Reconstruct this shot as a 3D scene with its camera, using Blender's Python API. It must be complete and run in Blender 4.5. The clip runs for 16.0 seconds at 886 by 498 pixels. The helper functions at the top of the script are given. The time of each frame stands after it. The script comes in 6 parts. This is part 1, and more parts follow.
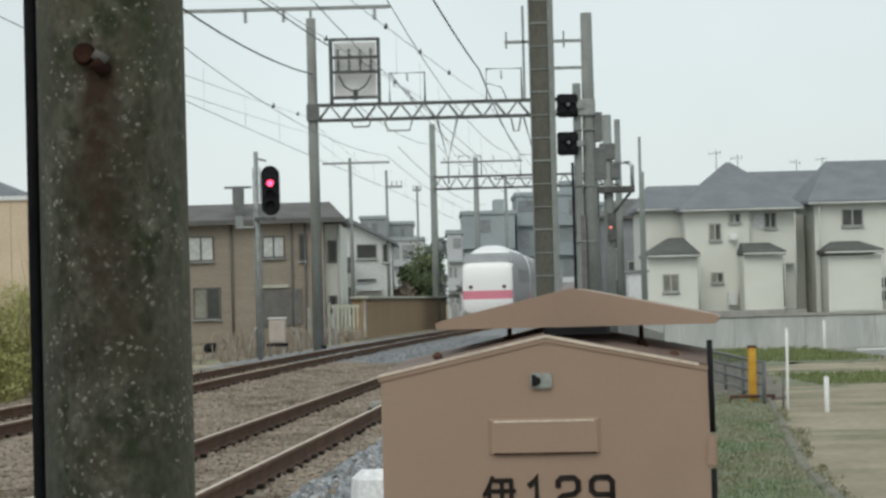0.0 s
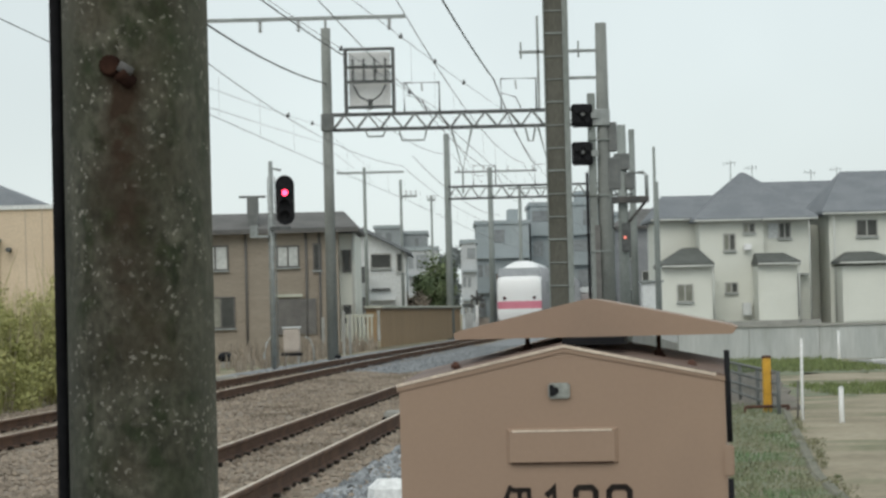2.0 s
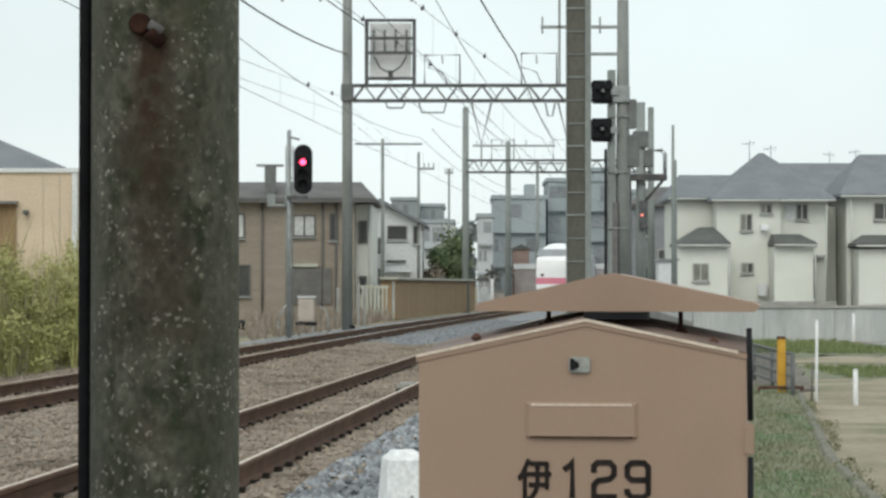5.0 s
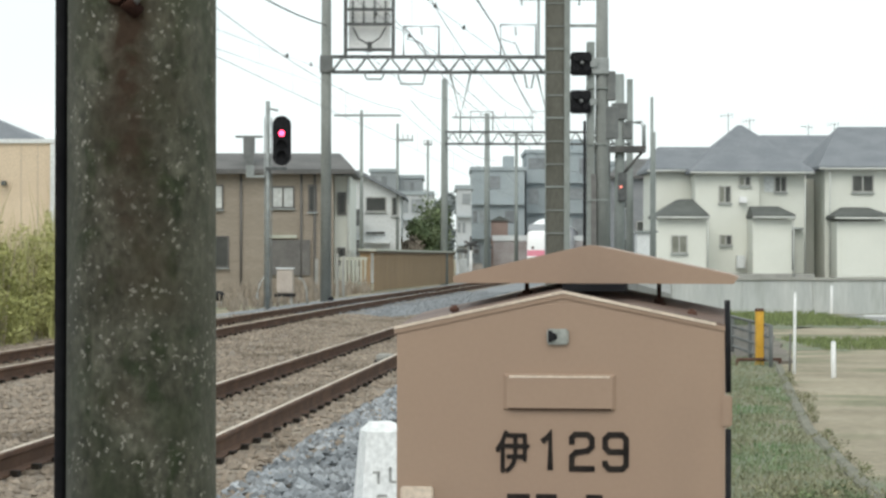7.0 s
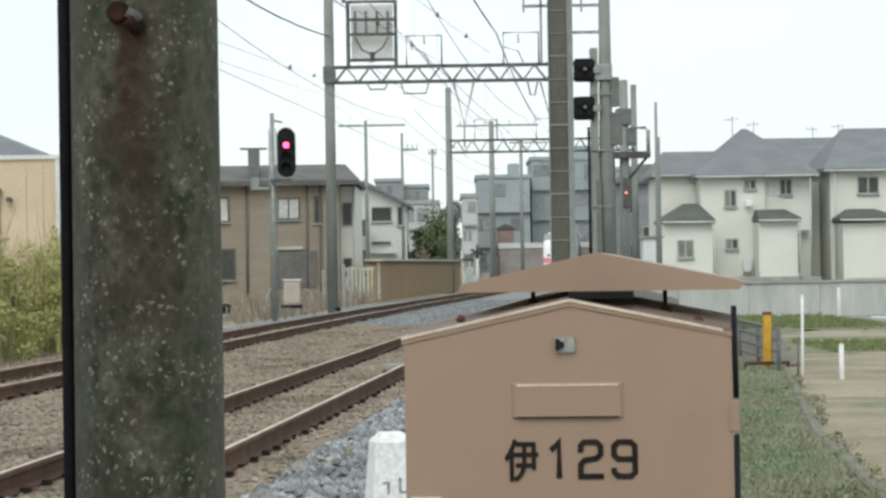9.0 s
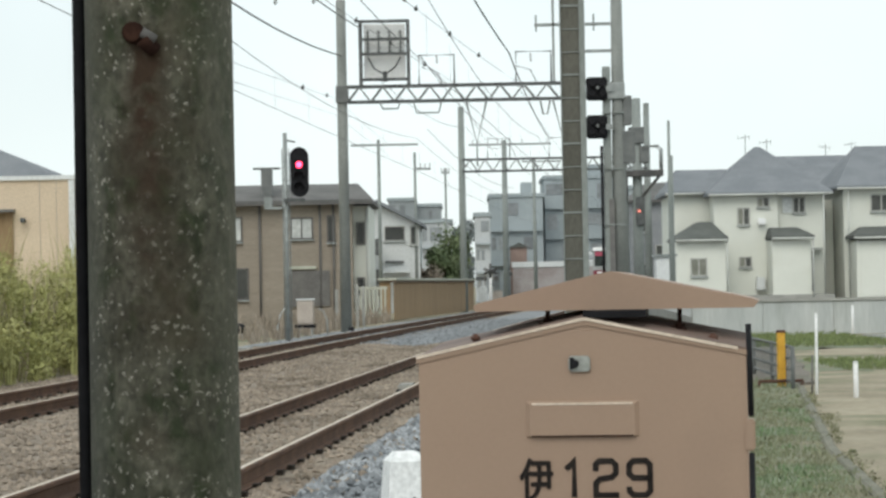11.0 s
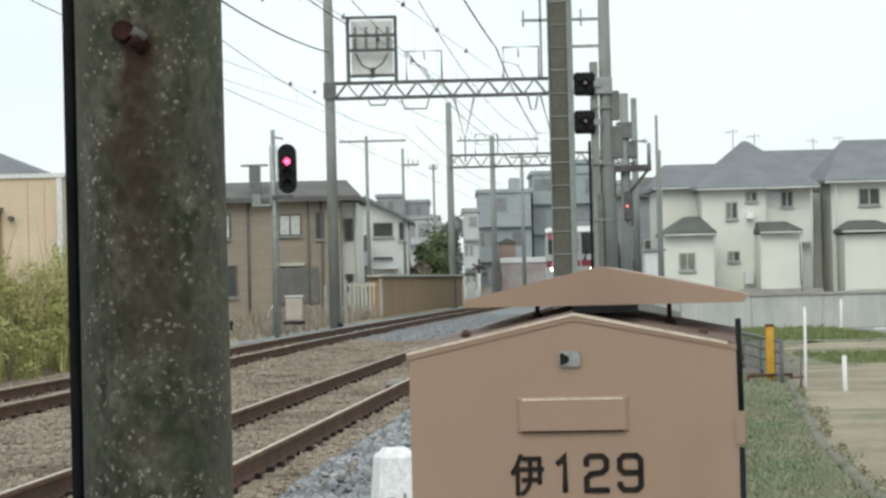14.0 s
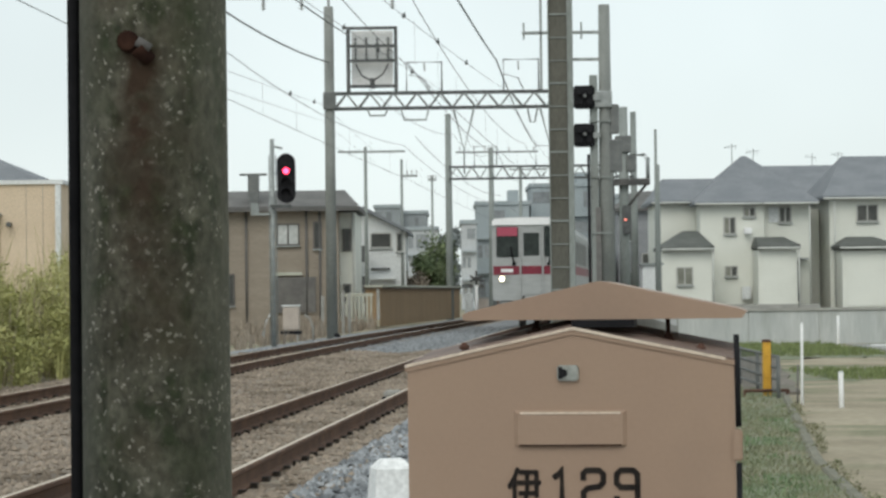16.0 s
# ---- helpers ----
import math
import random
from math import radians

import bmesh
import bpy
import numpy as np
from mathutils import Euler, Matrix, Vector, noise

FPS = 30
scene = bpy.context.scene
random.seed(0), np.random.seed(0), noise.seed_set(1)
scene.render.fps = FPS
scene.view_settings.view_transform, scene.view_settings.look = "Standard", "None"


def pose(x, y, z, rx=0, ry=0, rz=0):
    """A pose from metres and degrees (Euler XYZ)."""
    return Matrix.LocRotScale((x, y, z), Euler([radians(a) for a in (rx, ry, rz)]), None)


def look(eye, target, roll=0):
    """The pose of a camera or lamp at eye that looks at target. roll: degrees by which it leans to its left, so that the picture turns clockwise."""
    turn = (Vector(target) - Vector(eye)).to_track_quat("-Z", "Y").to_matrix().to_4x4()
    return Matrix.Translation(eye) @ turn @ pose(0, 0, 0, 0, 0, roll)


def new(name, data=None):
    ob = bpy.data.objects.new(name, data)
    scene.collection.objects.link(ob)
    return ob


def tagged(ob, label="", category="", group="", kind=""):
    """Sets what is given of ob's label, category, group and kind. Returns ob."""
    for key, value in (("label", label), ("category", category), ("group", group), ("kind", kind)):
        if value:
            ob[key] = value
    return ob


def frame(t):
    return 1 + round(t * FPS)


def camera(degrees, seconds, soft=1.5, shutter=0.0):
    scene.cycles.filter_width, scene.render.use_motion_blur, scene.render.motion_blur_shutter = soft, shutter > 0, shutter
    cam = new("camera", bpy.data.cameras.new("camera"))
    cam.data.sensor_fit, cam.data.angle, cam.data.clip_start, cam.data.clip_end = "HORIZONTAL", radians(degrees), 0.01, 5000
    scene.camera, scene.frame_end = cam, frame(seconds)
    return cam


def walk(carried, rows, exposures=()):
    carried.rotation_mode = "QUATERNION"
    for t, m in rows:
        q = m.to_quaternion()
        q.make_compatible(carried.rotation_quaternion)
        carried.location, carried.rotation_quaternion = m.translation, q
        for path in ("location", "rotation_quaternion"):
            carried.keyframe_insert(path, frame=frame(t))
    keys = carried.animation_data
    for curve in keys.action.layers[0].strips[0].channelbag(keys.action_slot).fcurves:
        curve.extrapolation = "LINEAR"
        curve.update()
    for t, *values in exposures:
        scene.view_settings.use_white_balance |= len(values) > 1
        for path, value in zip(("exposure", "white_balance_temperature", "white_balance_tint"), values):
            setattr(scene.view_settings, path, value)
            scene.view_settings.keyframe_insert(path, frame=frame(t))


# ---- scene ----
cam = camera(20.1, 16.0, soft=2.7)
PATH = [
    (0, (0.028, -0.015, 1.557), (0.035, 1.985, 1.6), -1.5),
    (0.5, (0.029, -0.02, 1.559), (0.037, 1.979, 1.6), -2.0),
    (1, (0.028, -0.043, 1.565), (0.047, 1.957, 1.603), -2.0),
    (1.5, (0.023, -0.043, 1.561), (0.025, 1.957, 1.606), -2.0),
    (2, (0.017, -0.044, 1.558), (0.013, 1.956, 1.609), -1.4),
    (2.5, (0.013, -0.046, 1.557), (0.008, 1.953, 1.598), -1.0),
    (3, (0.01, -0.039, 1.555), (-0.001, 1.961, 1.588), -0.8),
    (3.5, (0.007, -0.039, 1.555), (-0.007, 1.96, 1.588), -0.6),
    (3.7, (0.006, -0.036, 1.552), (-0.007, 1.963, 1.581), -0.6),
    (5.8, (-0.002, 0.004, 1.552), (-0.0106, 2.004, 1.582), 0.6),
    (6, (-0.002, 0.007, 1.552), (-0.007, 2.007, 1.577), 0.7),
    (6.5, (-0.003, 0.009, 1.55), (-0.007, 2.008, 1.571), 0.7),
    (7, (0.001, 0.001, 1.552), (0.001, 2.001, 1.559), 0.1),
    (7.5, (0.002, -0.001, 1.556), (0.006, 1.999, 1.581), -0.5),
    (8, (0.003, -0.009, 1.556), (0.004, 1.991, 1.582), -0.8),
    (8.5, (0.003, 0.0, 1.556), (-0.001, 2.0, 1.578), -0.9),
    (9, (0.003, -0.008, 1.556), (-0.002, 1.992, 1.57), -0.9),
    (9.2, (0.003, -0.008, 1.556), (-0.0015, 1.992, 1.577), -0.8),
    (11.3, (0.0, -0.009, 1.556), (-0.016, 1.991, 1.5855), -1.1),
    (11.5, (0.0, -0.009, 1.556), (-0.018, 1.991, 1.576), -1.0),
    (12, (0.0, -0.01, 1.554), (-0.014, 1.99, 1.57), -1.0),
    (12.5, (-0.001, -0.011, 1.558), (-0.019, 1.989, 1.588), -1.3),
    (13, (-0.001, -0.01, 1.556), (-0.017, 1.99, 1.585), -1.4),
    (13.5, (-0.001, -0.009, 1.556), (-0.021, 1.991, 1.579), -1.3),
    (14, (-0.003, -0.016, 1.557), (-0.009, 1.983, 1.583), -1.4),
    (14.5, (-0.005, -0.011, 1.556), (0.006, 1.989, 1.573), -1.1),
    (15, (-0.008, -0.016, 1.556), (-0.009, 1.984, 1.574), -1.0),
    (15.5, (-0.009, -0.021, 1.556), (-0.012, 1.979, 1.576), -0.9),
    (16, (-0.008, -0.025, 1.56), (-0.012, 1.974, 1.595), -0.7),
]
EXPOSURES = [(0, -0.12), (0.5, -0.20), (1, -0.25), (1.5, -0.14), (2, -0.08), (2.5, -0.12), (3, -0.01), (3.5, 0.07), (6, 0.14), (6.5, 0.26), (7, 0.36), (8, 0.16), (9, 0.26), (11.5, 0.20), (12, 0.32), (12.5, 0.26), (13, 0.14), (13.5, 0.20), (14, 0.24), (14.5, 0.32), (15, 0.25), (15.5, 0.32), (16, 0.06)]
walk(cam, [(t, look(eye, target, roll)) for t, eye, target, roll in PATH], EXPOSURES)

# ---- light ----
world = bpy.data.worlds.new("overcast_sky")
scene.world = world
world.use_nodes = True
wn, wl = world.node_tree.nodes, world.node_tree.links
wn.clear()
w_out = wn.new("ShaderNodeOutputWorld")
w_bg = wn.new("ShaderNodeBackground")
w_sky = wn.new("ShaderNodeTexSky")
w_sky.sky_type, w_sky.sun_disc = "NISHITA", False
w_sky.sun_elevation, w_sky.sun_rotation = radians(43), radians(195)
w_mix = wn.new("ShaderNodeMix")
w_mix.data_type = "RGBA"
w_mix.inputs["Factor"].default_value = 0.88
w_mix.inputs["B"].default_value = (8.15, 9.0, 9.0, 1)
wl.new(w_sky.outputs["Color"], w_mix.inputs["A"])
# soft unevenness of the cloud cover
w_tc, w_ns, w_mr, w_hsv = wn.new("ShaderNodeTexCoord"), wn.new("ShaderNodeTexNoise"), wn.new("ShaderNodeMapRange"), wn.new("ShaderNodeHueSaturation")
w_ns.inputs["Scale"].default_value, w_ns.inputs["Detail"].default_value = 5.0, 3.0
w_mr.inputs["From Min"].default_value, w_mr.inputs["From Max"].default_value = 0.3, 0.7
w_mr.inputs["To Min"].default_value, w_mr.inputs["To Max"].default_value = 0.94, 1.07
wl.new(w_tc.outputs["Generated"], w_ns.inputs["Vector"])
wl.new(w_ns.outputs["Fac"], w_mr.inputs["Value"])
wl.new(w_mr.outputs["Result"], w_hsv.inputs["Value"])
wl.new(w_mix.outputs["Result"], w_hsv.inputs["Color"])
wl.new(w_hsv.outputs["Color"], w_bg.inputs["Color"])
w_bg.inputs["Strength"].default_value = 0.10
wl.new(w_bg.outputs["Background"], w_out.inputs["Surface"])

sun = new("sun", bpy.data.lights.new("sun", "SUN"))
sun.data.energy, sun.data.angle, sun.data.color = 1.2, radians(40), (1.0, 0.955, 0.87)
sun.matrix_world = look((0, 0, 60), (16, 62, 0))


# ---- materials ----
def surface(name, a, b, rough=0.8, metal=0.0, scale=4.0, fine=60.0, bump=0.2, c=None, c_scale=1.0, c_at=0.55, stretch=(1, 1, 1), dist=0.01, piece=0.0, grain=0.21):
    """A material of two tones in noise, with fine grain, an optional third tone in patches and a tone of its own for each piece."""
    m = bpy.data.materials.new(name)
    m.use_nodes = True
    n, l = m.node_tree.nodes, m.node_tree.links
    p = n["Principled BSDF"]
    p.inputs["Roughness"].default_value, p.inputs["Metallic"].default_value = rough, metal
    tc = n.new("ShaderNodeTexCoord")
    mp = n.new("ShaderNodeMapping")
    mp.inputs["Scale"].default_value = stretch
    l.new(tc.outputs["Object"], mp.inputs["Vector"])

    def noise_at(s, detail=4.0):
        t = n.new("ShaderNodeTexNoise")
        t.inputs["Scale"].default_value, t.inputs["Detail"].default_value = s, detail
        l.new(mp.outputs["Vector"], t.inputs["Vector"])
        return t

    def ramp(src, lo, hi):
        r = n.new("ShaderNodeMapRange")
        r.inputs["From Min"].default_value, r.inputs["From Max"].default_value = lo, hi
        l.new(src, r.inputs["Value"])
        return r.outputs["Result"]

    def mix(f, x, y, kind="MIX"):
        q = n.new("ShaderNodeMix")
        q.data_type, q.blend_type = "RGBA", kind
        for key, v in (("Factor", f), ("A", x), ("B", y)):
            if hasattr(v, "links"):
                l.new(v, q.inputs[key])
            else:
                q.inputs[key].default_value = v if key == "Factor" else (*v, 1)
        return q.outputs["Result"]

    big, small = noise_at(scale), noise_at(fine, 6.0)
    col = mix(ramp(big.outputs["Fac"], 0.35, 0.65), a, b)
    if c:
        patch = noise_at(c_scale, 5.0)
        col = mix(ramp(patch.outputs["Fac"], c_at, c_at + 0.12), col, c)
    tone = n.new("ShaderNodeMapRange")
    tone.inputs["From Min"].default_value, tone.inputs["From Max"].default_value = 0.25, 0.75
    tone.inputs["To Min"].default_value, tone.inputs["To Max"].default_value = 1 - grain, 1 + grain
    l.new(small.outputs["Fac"], tone.inputs["Value"])
    hsv = n.new("ShaderNodeHueSaturation")
    l.new(col, hsv.inputs["Color"])
    if piece:
        info = n.new("ShaderNodeNewGeometry") if piece < 0 else n.new("ShaderNodeObjectInfo")
        own = n.new("ShaderNodeMapRange")
        own.inputs["To Min"].default_value, own.inputs["To Max"].default_value = 1 - abs(piece), 1 + abs(piece)
        l.new(info.outputs["Random Per Island" if piece < 0 else "Random"], own.inputs["Value"])
        mul = n.new("ShaderNodeMath")
        mul.operation = "MULTIPLY"
        l.new(tone.outputs["Result"], mul.inputs[0])
        l.new(own.outputs["Result"], mul.inputs[1])
        l.new(mul.outputs["Value"], hsv.inputs["Value"])
    else:
        l.new(tone.outputs["Result"], hsv.inputs["Value"])
    l.new(hsv.outputs["Color"], p.inputs["Base Color"])
    if bump:
        bp = n.new("ShaderNodeBump")
        bp.inputs["Strength"].default_value, bp.inputs["Distance"].default_value = bump, dist
        l.new(small.outputs["Fac"], bp.inputs["Height"])
        l.new(bp.outputs["Normal"], p.inputs["Normal"])
    return m


def glowing(name, colour, strength):
    m = bpy.data.materials.new(name)
    m.use_nodes = True
    p = m.node_tree.nodes["Principled BSDF"]
    p.inputs["Base Color"].default_value = (*colour, 1)
    p.inputs["Emission Color"].default_value, p.inputs["Emission Strength"].default_value = (*colour, 1), strength
    return m


M = dict(
    field=surface("field_soil", (0.235, 0.200, 0.138), (0.345, 0.298, 0.215), 0.95, scale=0.5, fine=9, bump=0.5, c=(0.140, 0.150, 0.080), c_scale=0.32, c_at=0.50, dist=0.05),
    verge=surface("verge_grass", (0.140, 0.172, 0.104), (0.195, 0.212, 0.140), 0.95, scale=0.9, fine=25, bump=0.6, c=(0.215, 0.195, 0.135), c_scale=1.5, c_at=0.49, dist=0.04),
    asphalt=surface("old_asphalt", (0.22, 0.22, 0.21), (0.30, 0.30, 0.28), 0.9, scale=1.0, fine=80, bump=0.2),
    ballast_old=surface("rust_dusted_ballast", (0.218, 0.178, 0.138), (0.282, 0.234, 0.186), 0.95, scale=1.2, fine=26, bump=0.9, c=(0.118, 0.092, 0.070), c_scale=0.5, dist=0.04),
    ballast_new=surface("fresh_ballast", (0.203, 0.214, 0.225), (0.270, 0.281, 0.292), 0.95, scale=1.2, fine=26, bump=0.9, dist=0.04),
    stone_old=surface("dusty_stone", (0.212, 0.172, 0.134), (0.296, 0.246, 0.196), 0.95, scale=1.3, fine=40, bump=0.3, c=(0.150, 0.120, 0.090), c_scale=0.5, c_at=0.54, piece=-0.22),
    stone_new=surface("blue_grey_stone", (0.165, 0.178, 0.191), (0.290, 0.304, 0.317), 0.9, scale=2.0, fine=40, bump=0.3, piece=-0.45),
    stone_far=surface("even_blue_grey_stone", (0.195, 0.206, 0.217), (0.255, 0.266, 0.277), 0.95, scale=1.2, fine=26, bump=0.2, piece=-0.12),
    rail_side=surface("rusty_rail", (0.074, 0.036, 0.020), (0.120, 0.061, 0.034), 0.9, 0.1, scale=3, fine=50, bump=0.3),
    rail_top=surface("worn_rail_head", (0.50, 0.41, 0.32), (0.62, 0.52, 0.41), 0.45, 0.25, scale=3, fine=40, bump=0.05),
    sleeper=surface("dusty_sleeper_concrete", (0.200, 0.166, 0.128), (0.265, 0.224, 0.174), 0.95, scale=3, fine=30, bump=0.4, piece=0.12),
    clip=surface("black_rail_clip", (0.018, 0.015, 0.014), (0.03, 0.025, 0.02), 0.7, 0.3, scale=20, fine=90, bump=0.1),
    concrete=surface("grey_concrete", (0.27, 0.27, 0.25), (0.36, 0.355, 0.33), 0.9, scale=1.5, fine=40, bump=0.3, c=(0.20, 0.20, 0.18), c_scale=0.8, c_at=0.56),
    kerb=surface("dirty_concrete", (0.135, 0.135, 0.10), (0.20, 0.19, 0.148), 0.95, scale=2, fine=30, bump=0.3),
    pole=surface("spun_concrete", (0.200, 0.222, 0.212), (0.268, 0.290, 0.278), 0.9, scale=1.2, fine=30, bump=0.2, c=(0.16, 0.168, 0.155), c_scale=0.7, c_at=0.55, stretch=(1, 1, 0.25)),
    steel=surface("galvanised_steel", (0.24, 0.26, 0.255), (0.33, 0.35, 0.345), 0.6, 0.45, scale=4, fine=50, bump=0.08),
    dark_steel=surface("weathered_dark_steel", (0.07, 0.075, 0.075), (0.12, 0.125, 0.125), 0.6, 0.4, scale=5, fine=60, bump=0.1),
    black=surface("matt_black_paint", (0.012, 0.012, 0.014), (0.022, 0.022, 0.024), 0.6, scale=8, fine=60, bump=0.05),
    cabinet=surface("beige_cabinet_paint", (0.312, 0.213, 0.155), (0.332, 0.231, 0.167), 0.55, scale=1.6, fine=90, bump=0.0, c=(0.296, 0.205, 0.150), c_scale=2.2, c_at=0.58, grain=0.03),
    # pale tone for painted edge highlights, and for the latch plate
    cabinet_edge=surface("pale_highlight_and_latch_paint", (0.592, 0.490, 0.396), (0.673, 0.570, 0.469), 0.5, scale=6, fine=80, bump=0.05),
    cabinet_top=surface("dark_brown_roof_paint", (0.135, 0.092, 0.075), (0.215, 0.150, 0.122), 0.7, scale=5, fine=60, bump=0.05),
    chrome=surface("dull_nickel", (0.30, 0.31, 0.29), (0.48, 0.49, 0.46), 0.35, 0.8, scale=14, fine=80, bump=0.1),
    ink=surface("black_lettering", (0.015, 0.012, 0.012), (0.03, 0.025, 0.022), 0.7, scale=20, fine=90, bump=0.0),
    faded_ink=surface("faded_grey_lettering", (0.22, 0.22, 0.21), (0.36, 0.36, 0.35), 0.8, scale=30, fine=90, bump=0.0),
    white=surface("white_paint", (0.74, 0.75, 0.75), (0.82, 0.82, 0.82), 0.6, scale=2, fine=40, bump=0.1, c=(0.60, 0.60, 0.57), c_scale=3.0, c_at=0.62),
    orange=surface("orange_yellow_paint", (0.54, 0.29, 0.026), (0.64, 0.36, 0.04), 0.6, scale=5, fine=50, bump=0.1, c=(0.42, 0.22, 0.04), c_scale=6, c_at=0.6),
    rust=surface("brown_rust", (0.075, 0.035, 0.024), (0.12, 0.055, 0.035), 0.9, scale=20, fine=90, bump=0.4),
    # rust of bolt and nut, also the plate's painted shadow line
    rust_and_shade=surface("dark_rust_and_shade", (0.020, 0.010, 0.008), (0.040, 0.020, 0.014), 0.9, scale=30, fine=90, bump=0.4),
    gear=surface("grey_green_gear_paint", (0.115, 0.122, 0.12), (0.165, 0.172, 0.168), 0.7, scale=3, fine=40, bump=0.1),
    taupe=surface("taupe_siding", (0.262, 0.226, 0.183), (0.293, 0.253, 0.207), 0.85, scale=0.8, fine=12, bump=0.2, stretch=(0.3, 0.3, 4)),
    cream=surface("off_white_render", (0.66, 0.67, 0.61), (0.70, 0.71, 0.65), 0.9, scale=0.7, fine=18, bump=0.15, c=(0.63, 0.64, 0.58), c_scale=0.35, c_at=0.58, grain=0.05),
    beige_wall=surface("beige_render", (0.57, 0.46, 0.34), (0.63, 0.515, 0.385), 0.9, scale=0.8, fine=18, bump=0.15),
    # bluish grey of the far blocks, with distance haze painted into it
    grey_wall=surface("haze_tinted_grey_facade", (0.295, 0.335, 0.352), (0.345, 0.385, 0.402), 0.9, scale=0.4, fine=10, bump=0.1),
    pale_wall=surface("pale_facade", (0.58, 0.60, 0.60), (0.66, 0.68, 0.68), 0.9, scale=0.4, fine=10, bump=0.1),
    roof=surface("slate_grey_roofing", (0.165, 0.178, 0.195), (0.20, 0.212, 0.228), 0.8, scale=0.8, fine=14, bump=0.3, stretch=(1, 1, 2)),
    verge_mix=surface("mixed_verge_grass", (0.180, 0.198, 0.118), (0.258, 0.250, 0.168), 0.95, scale=0.7, fine=8, bump=0.0, c=(0.125, 0.200, 0.095), c_scale=0.45, c_at=0.48, piece=-0.18),
    # distance haze put into the facade colour
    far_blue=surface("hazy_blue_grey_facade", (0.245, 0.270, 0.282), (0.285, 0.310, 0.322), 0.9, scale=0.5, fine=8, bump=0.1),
    train_pane=surface("dark_train_windscreen", (0.030, 0.038, 0.036), (0.050, 0.058, 0.055), 0.4, scale=1.5, fine=6, bump=0.0),
    bank=surface("brown_grey_rubble", (0.150, 0.130, 0.108), (0.225, 0.200, 0.172), 0.95, scale=2.5, fine=14, bump=0.8, c=(0.115, 0.120, 0.080), c_scale=0.9, c_at=0.56, dist=0.05),
    relay=surface("dusty_pinkish_cream_paint", (0.40, 0.345, 0.30), (0.47, 0.41, 0.36), 0.8, scale=3, fine=30, bump=0.1),
    # distance haze painted into these far glass and facade tones
    far_dim=surface("haze_tinted_window_glass", (0.17, 0.185, 0.195), (0.22, 0.235, 0.245), 0.5, scale=0.7, fine=3, bump=0.0),
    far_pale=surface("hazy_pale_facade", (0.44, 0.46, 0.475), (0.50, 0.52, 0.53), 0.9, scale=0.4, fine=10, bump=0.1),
    leaf_mid=surface("mid_green_leaf", (0.085, 0.125, 0.055), (0.160, 0.195, 0.095), 0.8, scale=0.8, fine=10, bump=0.0, piece=-0.35),
    post_paint=surface("grey_post_paint", (0.175, 0.186, 0.176), (0.232, 0.244, 0.230), 0.75, scale=2, fine=40, bump=0.1, stretch=(1, 1, 0.3)),
    roof_dark=surface("dark_olive_grey_roofing", (0.082, 0.088, 0.080), (0.112, 0.118, 0.108), 0.85, scale=1.2, fine=14, bump=0.3),
    dry_dull=surface("dusty_grey_brown_weed", (0.238, 0.198, 0.156), (0.305, 0.262, 0.212), 0.9, scale=0.6, fine=10, bump=0.0, piece=-0.15),
    picket=surface("weathered_pale_fence_paint", (0.40, 0.41, 0.34), (0.50, 0.50, 0.43), 0.85, scale=3, fine=30, bump=0.1),
    # leaf colour greyed to stand for distance haze
    far_woods=surface("haze_tinted_far_leaf", (0.20, 0.225, 0.225), (0.26, 0.285, 0.285), 0.95, scale=0.3, fine=4, bump=0.0, piece=-0.25),
    hut=surface("faded_red_brown_boards", (0.24, 0.17, 0.145), (0.30, 0.22, 0.19), 0.9, scale=0.8, fine=12, bump=0.1),
    roof_brown=surface("grey_brown_roofing", (0.100, 0.098, 0.094), (0.140, 0.135, 0.130), 0.8, scale=1.0, fine=14, bump=0.4),
    pane=surface("dark_window_glass", (0.036, 0.039, 0.037), (0.075, 0.077, 0.070), 0.32, scale=0.7, fine=3, bump=0.0),
    pane_pale=surface("olive_grey_window_glass", (0.17, 0.172, 0.14), (0.26, 0.26, 0.22), 0.3, scale=1.2, fine=6, bump=0.0),
    pane_bright=surface("whitish_window_glass", (0.46, 0.48, 0.47), (0.58, 0.60, 0.58), 0.25, scale=1.2, fine=6, bump=0.0),
    # window tone brought close to the wall, as painted haze
    far_pane=surface("haze_paled_window_glass", (0.23, 0.25, 0.26), (0.29, 0.31, 0.32), 0.45, scale=0.7, fine=3, bump=0.0),
    alu=surface("pale_window_frame", (0.42, 0.42, 0.39), (0.50, 0.50, 0.47), 0.5, 0.4, scale=6, fine=50, bump=0.05),
    timber=surface("weathered_yellow_brown_boards", (0.240, 0.162, 0.086), (0.310, 0.212, 0.122), 0.9, scale=2, fine=40, bump=0.3, stretch=(4, 4, 0.4), piece=0.07),
    timber_cap=surface("dark_board_cap", (0.09, 0.065, 0.04), (0.13, 0.095, 0.06), 0.9, scale=3, fine=40, bump=0.2),
    shutter=surface("brown_grey_steel_shutter", (0.13, 0.125, 0.12), (0.17, 0.165, 0.155), 0.6, 0.2, scale=3, fine=30, bump=0.1),
    weed=surface("pale_green_weed", (0.285, 0.290, 0.100), (0.400, 0.385, 0.170), 0.85, scale=0.6, fine=10, bump=0.0, piece=-0.3),
    dry=surface("dry_straw_weed", (0.264, 0.220, 0.152), (0.352, 0.296, 0.208), 0.9, scale=0.6, fine=10, bump=0.0, piece=-0.4),
    blade=surface("muted_verge_grass", (0.13, 0.17, 0.062), (0.20, 0.235, 0.10), 0.9, scale=0.5, fine=6, bump=0.0, piece=-0.35),
